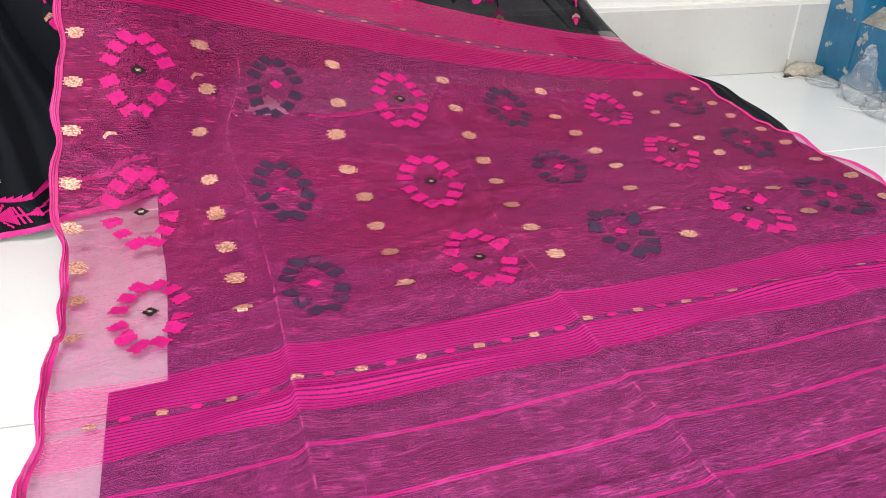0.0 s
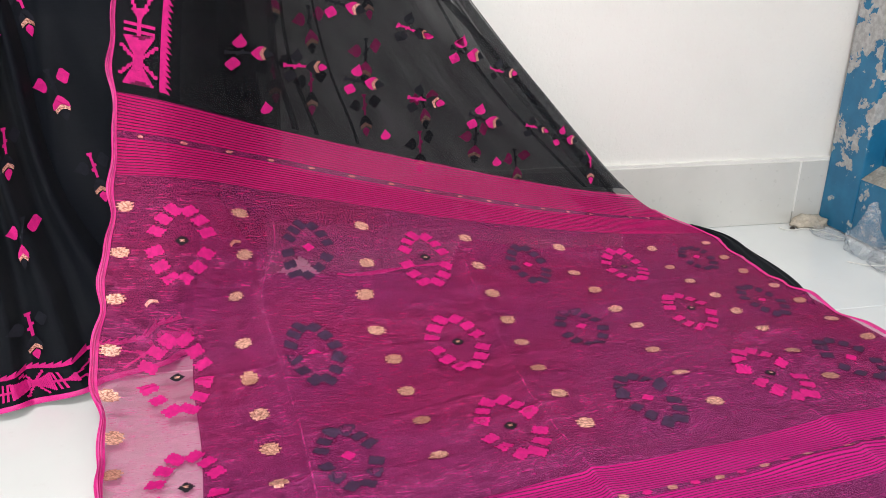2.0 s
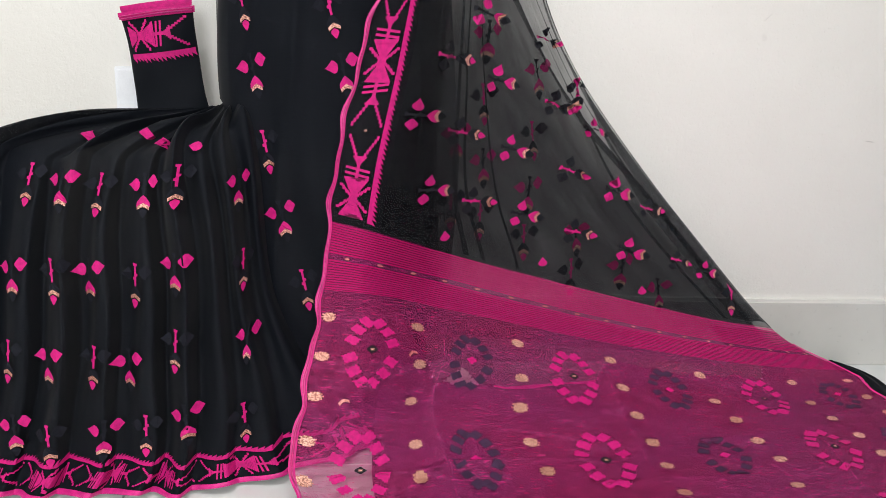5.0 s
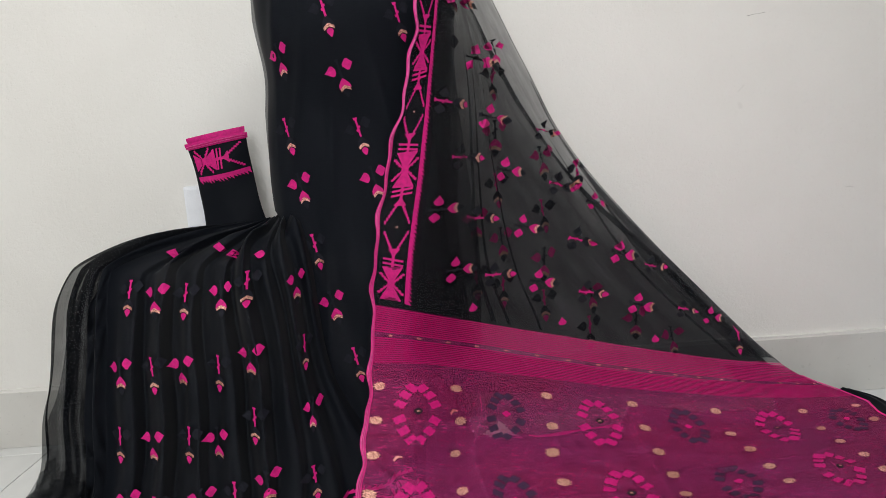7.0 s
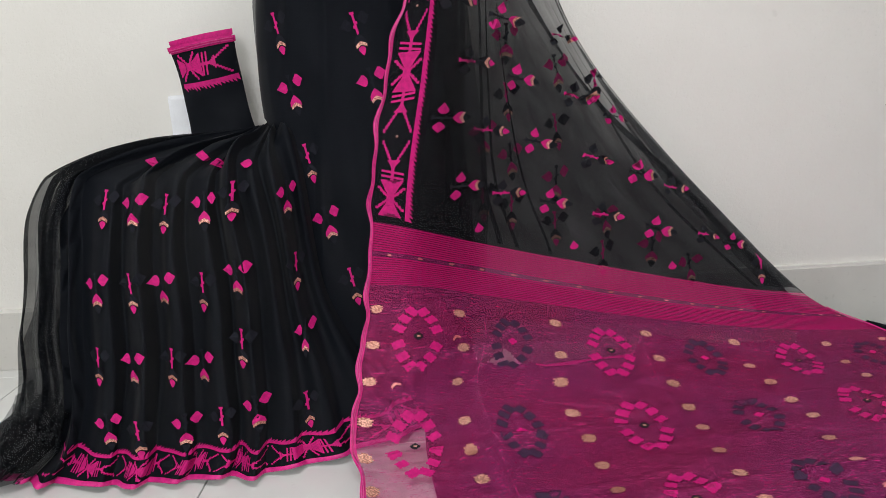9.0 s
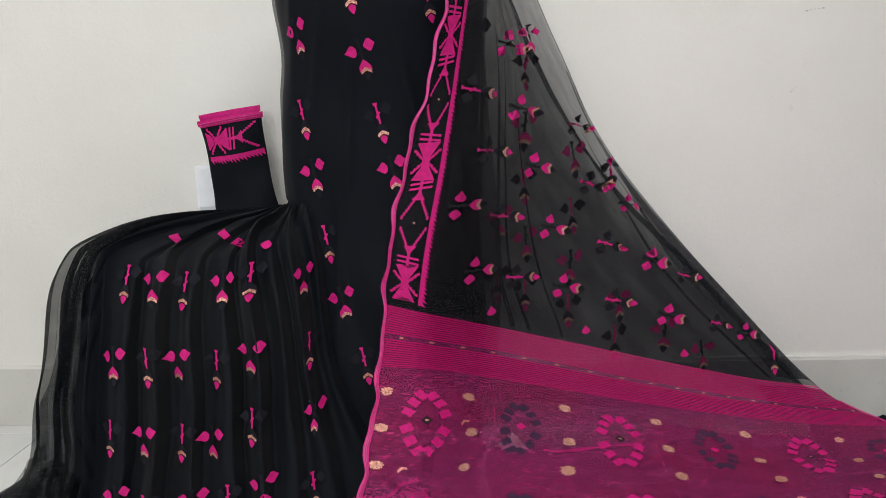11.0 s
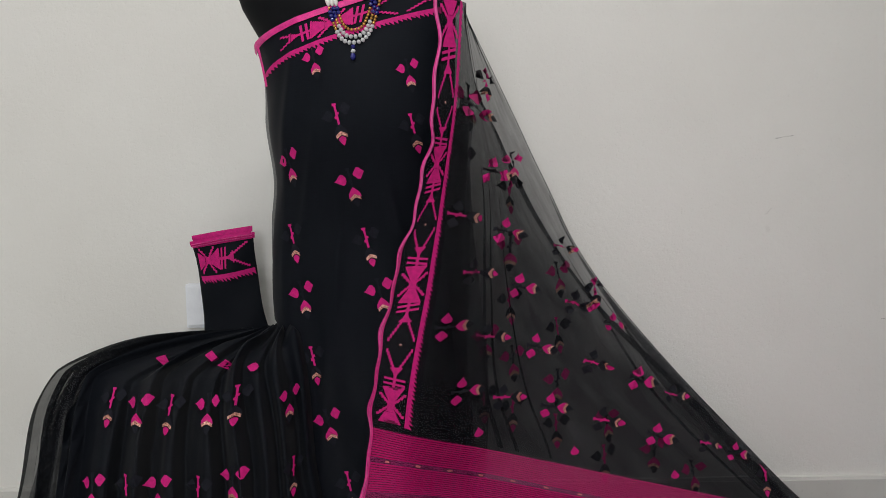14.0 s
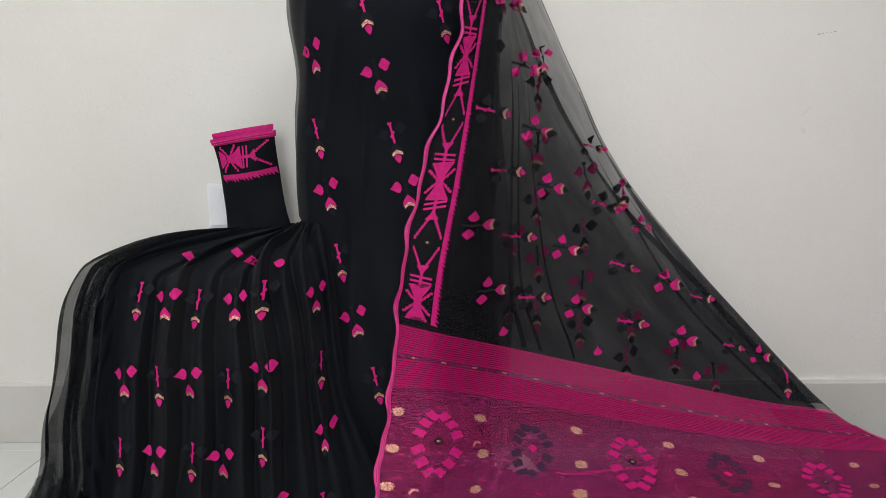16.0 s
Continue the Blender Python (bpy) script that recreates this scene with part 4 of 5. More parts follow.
def saw_row(cloth, at, ts, depth, name, parent):
    """The toothed line inside a border; at(t, d) gives cloth coordinates at t along and d inwards."""
    n = len(ts)
    steps = [(b - a) for a, b in zip(ts, ts[1:])]
    pts = [at(t, 0) for t in ts] + [at(t, depth * 0.5) for t in ts] + [at(t + 1.2 * h, depth * rng.uniform(0.88, 1.1)) for t, h in zip(ts, steps)]
    pts = np.array(pts, float)
    P = cloth.at(pts[:, 0], pts[:, 1])
    faces = []
    for i in range(n - 1):
        faces += [(i, i + 1, n + i + 1, n + i), (n + i, n + i + 1, 2 * n + i)]
    me = bpy.data.meshes.new(name)
    me.from_pydata(P.tolist(), [], faces)
    me.materials.append(M_PINK)
    new(name, me).parent = parent


# ---- the saree ----
saree = new("saree")
tagged(saree, "black sheer saree with magenta borders, draped and spread over the floor", "saree")
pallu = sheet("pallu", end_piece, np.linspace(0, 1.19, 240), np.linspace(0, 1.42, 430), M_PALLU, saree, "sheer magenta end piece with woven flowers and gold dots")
fan = sheet("shoulder_fall", end_piece, np.linspace(0, 1.19, 170), np.linspace(-0.85, 0.0005, 130), M_SHEER, saree, "sheer black length falling from the shoulder")
for a, wide, drift, dy in ((0.186, 0.020, 0.035, 0.010), (0.262, 0.012, 0.060, 0.012), (0.300, 0.008, 0.045, 0.008), (0.395, 0.006, -0.05, 0.006),
                            (0.930, 0.020, 0.10, 0.006), (1.060, 0.016, 0.10, 0.006)):
    sheet("gathered_fold", lambda u, v, a=a, k=drift, dy=dy: end_piece(a + (u - a) * np.clip((v + (0.62 if a < 0.9 else 0.40)) / 0.2, 0.05, 1) + k * np.clip(v + 0.4, -0.2, 0.4) + 0.008 * np.sin(9 * v + 20 * a), v) + np.array([0, dy, 0]),
          np.linspace(a, a + wide, 6), np.linspace(-0.62 if a < 0.9 else -0.40, -0.004, 80), M_FOLD, saree)
INNER = ((-0.85, -0.766, -0.674, -0.556, -0.423, -0.336, -0.257, -0.186, -0.131, -0.077, 0.0, 0.10), (0.30, 0.45, 0.80, 0.89, 0.955, 1.020, 1.090, 1.160, 1.190, 1.190, 1.19, 1.19))
for k, (end, drift) in enumerate(((0.165, 0.05), (0.190, 0.08))):    # gathers pressed together beside the border
    sheet("gathered_layer", lambda f, v, e=end, d=drift, k=k: end_piece(0.11 + (e - 0.11 + d * np.clip(v + 0.3, -0.25, 0.3) + 0.006 * np.sin(8 * v + k)) * f, v) + np.array([0, 0.008 + 0.004 * k, 0]),
          np.linspace(0.0, 1.0, 10), np.linspace(-0.70, -0.002, 80), M_SHEER, saree)
for k, wide in enumerate((0.012, 0.028, 0.050)):               # loose ends of the wrapped layers, one past the other
    sheet("loose_end", lambda f, z, w=wide, k=k: drape(wrap_end(z) - 0.01, z) + np.stack([(0.01 + w * (1 + 0.25 * np.sin(7 * z + 2 * k))) * f, 0.004 + 0.5 * w * f + 0.003 * k, 0 * z], -1),
          np.linspace(0, 1, 8), np.linspace(0.12, 0.98, 70), M_SHEER, saree)
for k, (start, top) in enumerate(((1.02, -0.36), (1.10, -0.50))):    # the outer edge, rolled back on itself in loose folds
    sheet("rolled_back_edge", lambda f, v, a=start, t=top, k=k: end_piece(1.186 - (1.186 - a) * f * np.clip((v - t) / 0.22, 0.12, 1) * (1 + 0.18 * np.sin(17 * v + 2 * k)), v) + np.stack([0 * v, 0.006 + 0.004 * k + 0.004 * np.sin(9 * f + 11 * v), 0 * v], -1),
          np.linspace(0, 1, 24), np.linspace(top, -0.006, 70), M_SHEER, saree, "outer edge rolled back in loose folds")
behind = sheet("rear_layer", lambda f, v: back_fan(0.02 + (spline(*INNER, v) - 0.02) * f / 1.19, v), np.linspace(0.0, 1.19, 98), np.linspace(-0.85, 0.10, 74), M_SHEER, saree, "sheer black rear layer near the wall")
sheet("turned_edge", lambda f, v: back_fan(spline(*INNER, v) - (0.085 - 0.045 * np.clip((v + 0.6) / 0.6, 0, 1)) * f, v) - np.array([0, 0.004, 0]), np.linspace(0.0, 1.0, 8), np.linspace(-0.82, 0.02, 90), M_FOLD, saree, "dark doubled edge of the rear layer")
body = sheet("body_wrap", drape_uv, np.linspace(0, 1, 90), np.linspace(0.02, 1.22, 162), M_BLACK, saree, "black cloth wrapped round the dress form",
             keep=lambda s, z: z < bodice_top(-0.325 + 0.385 * s) - 0.002)
skirt_front = sheet("pleats", pleats, np.linspace(0.13, 1, 300), np.linspace(0, 1, 110), M_BLACK, saree, "black knife pleats pulled out to the side")
sheet("side_panel", pleats, np.linspace(0.0, 0.131, 90), np.linspace(0, 1, 80), M_VEIL, saree, "sheer black outer panel beside the pleats")
for k, (s0, s1) in enumerate(((0.022, 0.134), (0.048, 0.136), (0.078, 0.138), (0.10, 0.138))):
    sheet("inner_pleat", lambda s, w, k=k: pleats(s, w) + np.stack([0.004 * k + 0.006 * np.sin(7 * w + k), 0.014 * (k + 1) + 0 * s, -0.006 * (k + 1) + 0 * s], -1),
          np.linspace(s0, s1, 40), np.linspace(0.05, 0.93, 60), M_SHEER, saree)
for k in range(3):
    sheet("trailing_hem", lambda s, w, k=k: pleats(s, w) + np.stack([-0.02 * k * (w - 0.7) / 0.3, -(0.006 + 0.012 * k) * np.clip((w - 0.74) / 0.2, 0, 1), 0.005 + 0.004 * k + 0.002 * np.sin(60 * s + 3 * k)], -1),
          np.linspace(0.01 + 0.012 * k, 0.135, 40), np.linspace(0.80 + 0.03 * k, 1, 24), M_SHEER, saree)


def loose_layer(s, z):
    """A sheer layer that stands off the side of the wrapped body."""
    a, b = torso_line(z)
    off = 0.013 * np.clip((1.075 - z) / 0.10, 0, 1) * np.clip((z - 0.70) / 0.10, 0, 1) * (0.75 + 0.25 * np.sin(13 * z))
    edge = CENTRE - a - 0.011 - off
    x = edge + (off + 0.010) * s
    return np.stack([x, 1.085 + 0.012 * s, z], -1)


sheet("loose_layer", loose_layer, np.linspace(0, 1, 20), np.linspace(0.70, 1.075, 50), M_VEIL, saree, "sheer black layer standing off the body")
sheet("inner_pleat", lambda s, w: pleats(s * 0.16 + 0.06, w) + np.stack([0.02 + 0 * s, 0.10 + 0 * s, -0.02 + 0 * s], -1) * (w[:, None] < 2),
      np.linspace(0, 1, 30), np.linspace(0.05, 0.97, 50), M_SHEER, saree)


def under(u, v):
    p = end_piece(u, v, 0.0)
    up = np.clip(p[:, 2] / 0.1, 0, 1)
    up = up * (1 - 0.88 * np.clip((u - 0.75) / 0.3, 0, 1))
    p[:, 1] += 0.03 * up
    outer = np.clip((u - 0.75) / 0.3, 0, 1)
    p[:, 0] += 0.006 * np.clip((u - 1.05) / 0.14, 0, 1)
    p[:, 2] = np.maximum(p[:, 2] - 0.004 + 0.0025 * outer - 0.02 * up, 0.002) + 0.0008 * np.sin(30 * u + 11 * v)
    return p


UNDER_EDGE = ((0.0, 0.15, 0.232, 0.31, 0.365, 0.438, 0.543, 0.585, 0.744, 0.93, 1.0, 1.2), (0.180, 0.120, 0.285, 0.273, 0.281, 0.260, 0.230, 0.145, 0.158, 0.145, 0.06, 0.02))


def under_keep(u, v):
    if u < 0.118 + 0.002 * math.sin(9 * v):
        return v > 0.818 and u > 0.058
    return v > np.interp(u, *UNDER_EDGE) + 0.004 * math.sin(70 * u) + 0.003 * math.sin(143 * u)


def veil_keep(u, v):
    """The single sheer layer above the edge of the folded one, with a small gap in it."""
    if 0.245 < u < 0.320 and 0.238 + 1.1 * abs(u - 0.280) < v:
        return False
    return not under_keep(u, v - 0.004) and v > (0.05 if u < 0.9 else 0.002)


sheet("folded_under_layer", under, np.linspace(0.055, 1.192, 200), np.linspace(0.0, 1.40, 280), M_UNDER, saree, "dark folded layer under the end piece", keep=under_keep)
sheet("single_under_layer", under, np.linspace(0.16, 1.19, 180), np.linspace(0.0, 0.30, 80), M_SMOKE, saree, "sheer black layer under the end piece", keep=veil_keep)
C_UNDER = Cloth(under, 0.001, -1)
for a, b in ((0.345, 0.545),):                                # selvedge of the folded layer, seen through the end piece
    band_strip(C_UNDER, lambda t: ((t, float(np.interp(t, *UNDER_EDGE)) - 0.004), (t, float(np.interp(t, *UNDER_EDGE)) + 0.003 + 0.003 * math.sin(50 * t))), np.linspace(a, b, 60), saree, "selvedge", M_PINK, 0.001)


def tail(u, v):
    """The dark corner that peeps out beside the end piece."""
    mid = spline([0.0, 0.20, 0.48, 0.71, 1.0], [0.995, 1.018, 1.002, 0.995, 1.010], v)
    far = spline([0.0, 0.12, 0.42, 0.85, 1.0], [1.030, 1.060, 1.066, 1.044, 1.020], v)
    x = mid + (far - mid) * u
    y = 1.385 - 0.43 * v - 0.01 * u
    z = 0.0008 + 0.010 * np.sin(np.pi * u) + 0.003 * u * np.sin(17 * u + 5 * v) + 0.002 * u
    return np.stack([x, y, z], -1)


sheet("dark_corner", tail, np.linspace(0, 1, 24), np.linspace(0, 1, 60), M_BLACK, saree, "black folded corner beside the magenta end")

# flowers and dots of the end piece
for i, (u, slip) in enumerate(((0.10, 0.0), (0.293, -0.001), (0.492, 0.009), (0.692, 0.015), (0.898, 0.018), (1.089, -0.002))):
    for row, v in enumerate((0.239, 0.469, 0.694)):
        u += slip * (row > 0)
        pink = i % 2 == 0
        heart = lay("woven_flower", C_END, [stepped([0.004, 0.009, 0.015, 0.018, 0.014, 0.009, 0.004], 0.0165, 0.001)], u, v, M_HEART if pink else M_PINK, saree, true=False,
                    label="magenta woven flower" if pink else "blue-black woven flower")
        if pink:
            lay("gold_fleck", C_END, [stepped([0.006, 0.003, 0.005], 0.004, 0.001)], u, v, M_ZARI, heart, true=False, lift=0.0018)
        t = rng.uniform(-0.05, 0.05)
        for p in flower():
            p = [(x * (1 if pink else 0.9), y * (1 if pink else 0.9)) for x, y in p]
            lay("petal", C_END, [p], u, v, M_PINK if pink else M_SLATE, heart, true=False, turn=t)
DOT_ROWS = (0.170, 0.261, 0.341, 0.424, 0.498, 0.575, 0.648, 0.725)
for u, slip in ((0.022, -0.0008), (0.190, 0.0016), (0.391, 0.0012), (0.583, 0.0036), (0.776, 0.0050), (0.996, 0.0024), (1.152, 0.0012)):
    for k, v in enumerate(DOT_ROWS):
        lay("gold_dot", C_END, [dot_shape()], u + slip * k + rng.uniform(-0.003, 0.003), v + rng.uniform(-0.004, 0.004), M_ZARI, pallu, true=False, turn=rng.uniform(-0.1, 0.1))
for u, v in ((0.064, 0.344), (0.174, 0.235)):                   # gold arcs of the layer beneath that show through
    lay("gold_arc", C_END, [moved(ARC, 0, -0.006)], u, v, M_ZARI, pallu, true=False, turn=-0.5)
for k in range(18):
    u = 0.048 + 0.0655 * k
    lay("gold_dash", C_END, [stepped([0.008, 0.011, 0.009], 0.0075, 0.002)], u, 0.8725, M_ZARI, pallu, true=False)
    lay("magenta_dash", C_END, [stepped([0.008, 0.011, 0.008], 0.0065, 0.0015)], u + 0.032, 0.8725, M_PINK, pallu, true=False)
    if rng.random() < 0.7:
        lay("gold_dash", C_END, [stepped([0.006, 0.008, 0.005], 0.0042, 0.002)], u, 0.0575, M_ZARI, pallu, true=False)
# edges of the whole length
band_strip(C_END, lambda t: ((-0.001, t), (0.0080, t)), np.linspace(-0.85, 1.42, 420), saree, "selvedge", M_SELV, 0.0016)
# thin pale strips paint the glossy highlights that run along the selvedge
for a, b in ((0.0012, 0.0022), (0.0038, 0.0045)):
    band_strip(C_END, lambda t, a=a, b=b: ((a + 0.0004 * math.sin(40 * t), t), (b + 0.0007 * math.sin(23 * t), t)), np.linspace(-0.85, 1.42, 420), saree, "selvedge_thread", M_GLINT, 0.0036)
band_strip(C_END, lambda t: ((1.184, t), (1.191, t)), np.linspace(0.03, 1.42, 300), saree, "selvedge", M_SELV, 0.0018)
band_strip(C_END, lambda t: ((1.1845, t), (1.1905, t)), np.linspace(-0.85, 0.0, 200), fan, "rolled_edge", M_BLACK, 0.0012)
# shoulder border
L0, REP = -0.182, 0.254
for k in range(3):
    lay("border_figure", C_END, [[(0.017 + 0.060 * b, L0 - REP * (k + 1) + REP * a) for b, a in p] for p in UNIT if min(a for b, a in p) + k > -9
                                 and L0 - REP * (k + 1) + REP * min(a for b, a in p) > -0.85], 0, 0, M_PINK, fan, true=False)
half = [p for p in UNIT if max(a for b, a in p) < 0.66]
lay("border_figure", C_END, [[(0.017 + 0.060 * b, L0 + REP * a) for b, a in p] for p in half], 0, 0, M_PINK, fan, true=False)
saw_row(C_END, lambda t, d: (0.081 + d, t), list(np.linspace(-0.85, -0.012, 96)), 0.0165, "toothed_line", fan)
for k in range(3):
    lay("gold_speck", C_END, [stepped([0.004, 0.006, 0.004], 0.004)], 0.047, L0 - REP * k, M_ZARI, fan, true=False)
# sprigs of the shoulder fall: they lie across it, sloping a little down towards its outer edge
FALL_LEAFY = ((0.630, -0.675), (0.587, -0.532), (0.541, -0.413), (0.530, -0.309), (0.509, -0.197), (0.477, -0.096), (0.207, -0.234), (0.254, -0.116), (0.991, -0.153), (0.828, -0.075), (1.128, -0.058), (1.075, -0.239))
FALL_STEMMED = ((0.220, -0.452), (0.302, -0.339), (0.341, -0.219), (0.361, -0.110), (1.060, -0.378), (0.847, -0.280), (0.762, -0.178), (0.629, -0.085), (1.029, -0.069), (1.100, -0.127))
for kind, places in ((0, FALL_LEAFY), (1, FALL_STEMMED)):
    for u, v in places:
        sprig(kind, C_END, u, v, fan, turn=math.pi / 2 + 0.10 + 0.20 * min(1, u / 0.75) + rng.uniform(-0.04, 0.04), mirror=-1, k=1.06 if u < 1 else 0.82, upright=True)
for u, v in ((0.444, -0.029), (0.239, -0.031), (0.700, -0.022)):                  # single leaves above the band
    lay("sprig_leaf", C_END, [LEAF], u, v, M_PINK, fan, turn=math.pi / 2, upright=True)
# sprigs of the layer behind hang straight
REAR_LEAFY = ((0.502, -0.394), (0.830, -0.339), (0.514, -0.136), (0.625, -0.080), (0.728, -0.048), (0.304, -0.213), (0.819, -0.024), (0.190, -0.709), (0.389, -0.173))
REAR_STEMMED = ((0.689, -0.509), (0.156, -0.587), (0.421, -0.285), (0.626, -0.232), (0.448, -0.059), (0.528, -0.020), (0.284, -0.094), (0.353, -0.082))
for kind, places in ((0, REAR_LEAFY), (1, REAR_STEMMED)):
    for u, v in places:
        sprig(kind, C_BACK, u, v, behind, turn=rng.uniform(-0.06, 0.06), k=1.2, upright=True, o=0.0185)
for kind, u, v in ((1, 0.90, -0.755), (0, 0.80, -0.560), (1, 1.06, -0.310), (1, 1.14, -0.040)):
    sprig(kind, C_END, u, v, fan, turn=rng.uniform(-0.06, 0.06), k=0.98, upright=True, o=0.0185)

# sprigs of the wrapped body: slanting columns (x, z), down the front
BODY_LEAFY = ((-0.178, 1.041), (-0.017, 1.015), (-0.236, 0.864), (-0.122, 0.825), (-0.229, 0.621), (-0.083, 0.624), (-0.189, 0.384))
BODY_STEMMED = ((-0.137, 0.931), (-0.011, 0.915), (-0.242, 0.727), (-0.102, 0.717), (-0.213, 0.499), (-0.153, 0.266))
for kind, places in ((0, BODY_LEAFY), (1, BODY_STEMMED)):
    for x, z in places:
        sprig(kind, C_FRONT, x, z, body, turn=0.20, mirror=-1, k=0.90 if z > 0.95 else 1.08, ink=M_GHOST)
# bodice border across the chest
def bodice(t, d):
    x = -0.312 + 0.372 * t
    return x, bodice_top(x) - d * (1 + 0.55 * math.exp(-t / 0.05))


band_strip(C_FRONT, lambda t: (bodice(t, -0.002), bodice(t, 0.010)), np.linspace(0, 1, 90), body, "selvedge", M_SELV, 0.0022)
lay("border_figure", C_FRONT, [[bodice(0.10 + 0.66 * a, 0.014 + 0.038 * b) for b, a in p] for p in UNIT if 0.10 < min(a for b, a in p)], 0, 0, M_PINK, body, true=False)
lay("border_figure", C_FRONT, [[bodice(0.76 + 0.66 * a, 0.014 + 0.038 * b) for b, a in p] for p in UNIT if max(a for b, a in p) < 0.36], 0, 0, M_PINK, body, true=False)
band_strip(C_FRONT, lambda t: ((-0.3035 + 0.018 * t, 1.119 - 0.085 * t), (-0.2990 + 0.018 * t, 1.119 - 0.085 * t)), np.linspace(0, 1, 30), body, "selvedge", M_SELV, 0.0022)
saw_row(C_FRONT, lambda t, d: bodice(t, 0.056 + d), list(np.linspace(0.05, 1, 48)), 0.013, "toothed_line", body)

# sprigs and border of the pleats
PLEAT_LEAFY = ((-0.492, 0.456), (-0.377, 0.449), (-0.250, 0.449), (-0.568, 0.325), (-0.456, 0.323), (-0.328, 0.335), (-0.517, 0.195), (-0.404, 0.184), (-0.238, 0.209), (-0.580, 0.083), (-0.446, 0.078), (-0.316, 0.106))
PLEAT_STEMMED = ((-0.550, 0.461), (-0.444, 0.449), (-0.327, 0.465), (-0.503, 0.325), (-0.390, 0.316), (-0.245, 0.325), (-0.582, 0.200), (-0.455, 0.193), (-0.331, 0.220), (-0.523, 0.073), (-0.382, 0.085), (-0.240, 0.085))
for kind, places in ((0, PLEAT_LEAFY), (1, PLEAT_STEMMED)):
    for x, z in places:
        sprig(kind, C_FACE, x, z, skirt_front, turn=rng.uniform(-0.08, 0.08), mirror=-1, k=1.0, ink=M_GHOST)
for a, b, turn in ((0.629, 0.115, 1.1), (0.505, 0.160, 0.9), (0.629, 0.185, 1.4), (0.794, 0.228, 0.2), (0.278, 0.168, 1.2)):           # leaves that lie over the gathers
    lay("sprig_leaf", C_PLEAT, [moved(LEAF, 0, 0, 0, 0.9)], a, b, M_PINK, skirt_front, turn=turn, lift=0.007)
band_strip(C_PLEAT, lambda t: ((t, 0.982), (t, 1.0)), np.linspace(0.0, 1, 420), skirt_front, "selvedge", M_SELV, 0.0018)
saw_row(C_PLEAT, lambda t, d: (t, 0.892 - d), list(np.linspace(0.14, 1, 92)), 0.016, "toothed_line", skirt_front)
for k in range(6):
    lay("border_figure", C_PLEAT, [[(0.14 + 0.155 * (k + a), 0.972 - 0.074 * b) for b, a in p] for p in UNIT if 0.14 + 0.155 * (k + max(a for b, a in p)) < 1], 0, 0, M_PINK, skirt_front, true=False)

# ---- dress form ----
bm = bmesh.new()
rings = []
levels = [(0.0, 0.12, 0.12), (0.015, 0.12, 0.12), (0.02, 0.02, 0.02), (0.50, 0.02, 0.02), (0.51, 0.12, 0.06)]
zs = [0.55, 0.62, 0.70, 0.78, 0.86, 0.92, 0.97, 1.03, 1.08, 1.12, 1.16, 1.19]
for z in zs:
    a, b = torso_line(np.array([z]))
    levels.append((z, float(a[0]) - 0.004, float(b[0]) - 0.004))
levels += [(1.215, 0.238, 0.078), (1.235, 0.20, 0.07), (1.25, 0.13, 0.06), (1.27, 0.075, 0.052), (1.30, 0.056, 0.05), (1.36, 0.052, 0.05), (1.37, 0.03, 0.03)]
for z, a, b in levels:
    slim = 0.80                # the draped shoulder is turned away
    rings.append([bm.verts.new((CENTRE + a * math.cos(t) * (slim if math.cos(t) > 0 else 1), 1.09 + b * math.sin(t), z)) for t in np.linspace(0, 2 * math.pi, 48, endpoint=False)])
for A, B in zip(rings, rings[1:]):
    for i in range(48):
        bm.faces.new((A[i], A[(i + 1) % 48], B[(i + 1) % 48], B[i]))
bm.faces.new(rings[0][::-1])
bm.faces.new(rings[-1])
form = part("dress_form", bm, M_SATIN)
tagged(form, "black satin dress form standing under the saree", "mannequin")

# ---- necklace ----
necklace = new("necklace")
tagged(necklace, "three-strand bead necklace of crystal, gold and blue on the dress form", "necklace")


def bead_mesh(name, r, long, material, seg=10):
    bm = bmesh.new()
    bmesh.ops.create_uvsphere(bm, u_segments=seg, v_segments=7, radius=r)
    for v in bm.verts:
        v.co.z *= long
    me = bpy.data.meshes.new(name)
    bm.to_mesh(me)
    bm.free()
    me.materials.append(material)
    for p in me.polygons:
        p.use_smooth = material is not M_CRYSTAL
    return me


BEADS = {"gold": bead_mesh("gold_bead", 0.0030, 0.9, M_GOLD), "pearl": bead_mesh("long_bead", 0.0040, 2.4, M_PEARL), "blue": bead_mesh("blue_bead", 0.0042, 0.9, M_BLUE),
         "clear": bead_mesh("crystal_bead", 0.0041, 0.85, M_CRYSTAL, 8), "tip": bead_mesh("drop_bead", 0.0050, 1.3, M_BLUE)}


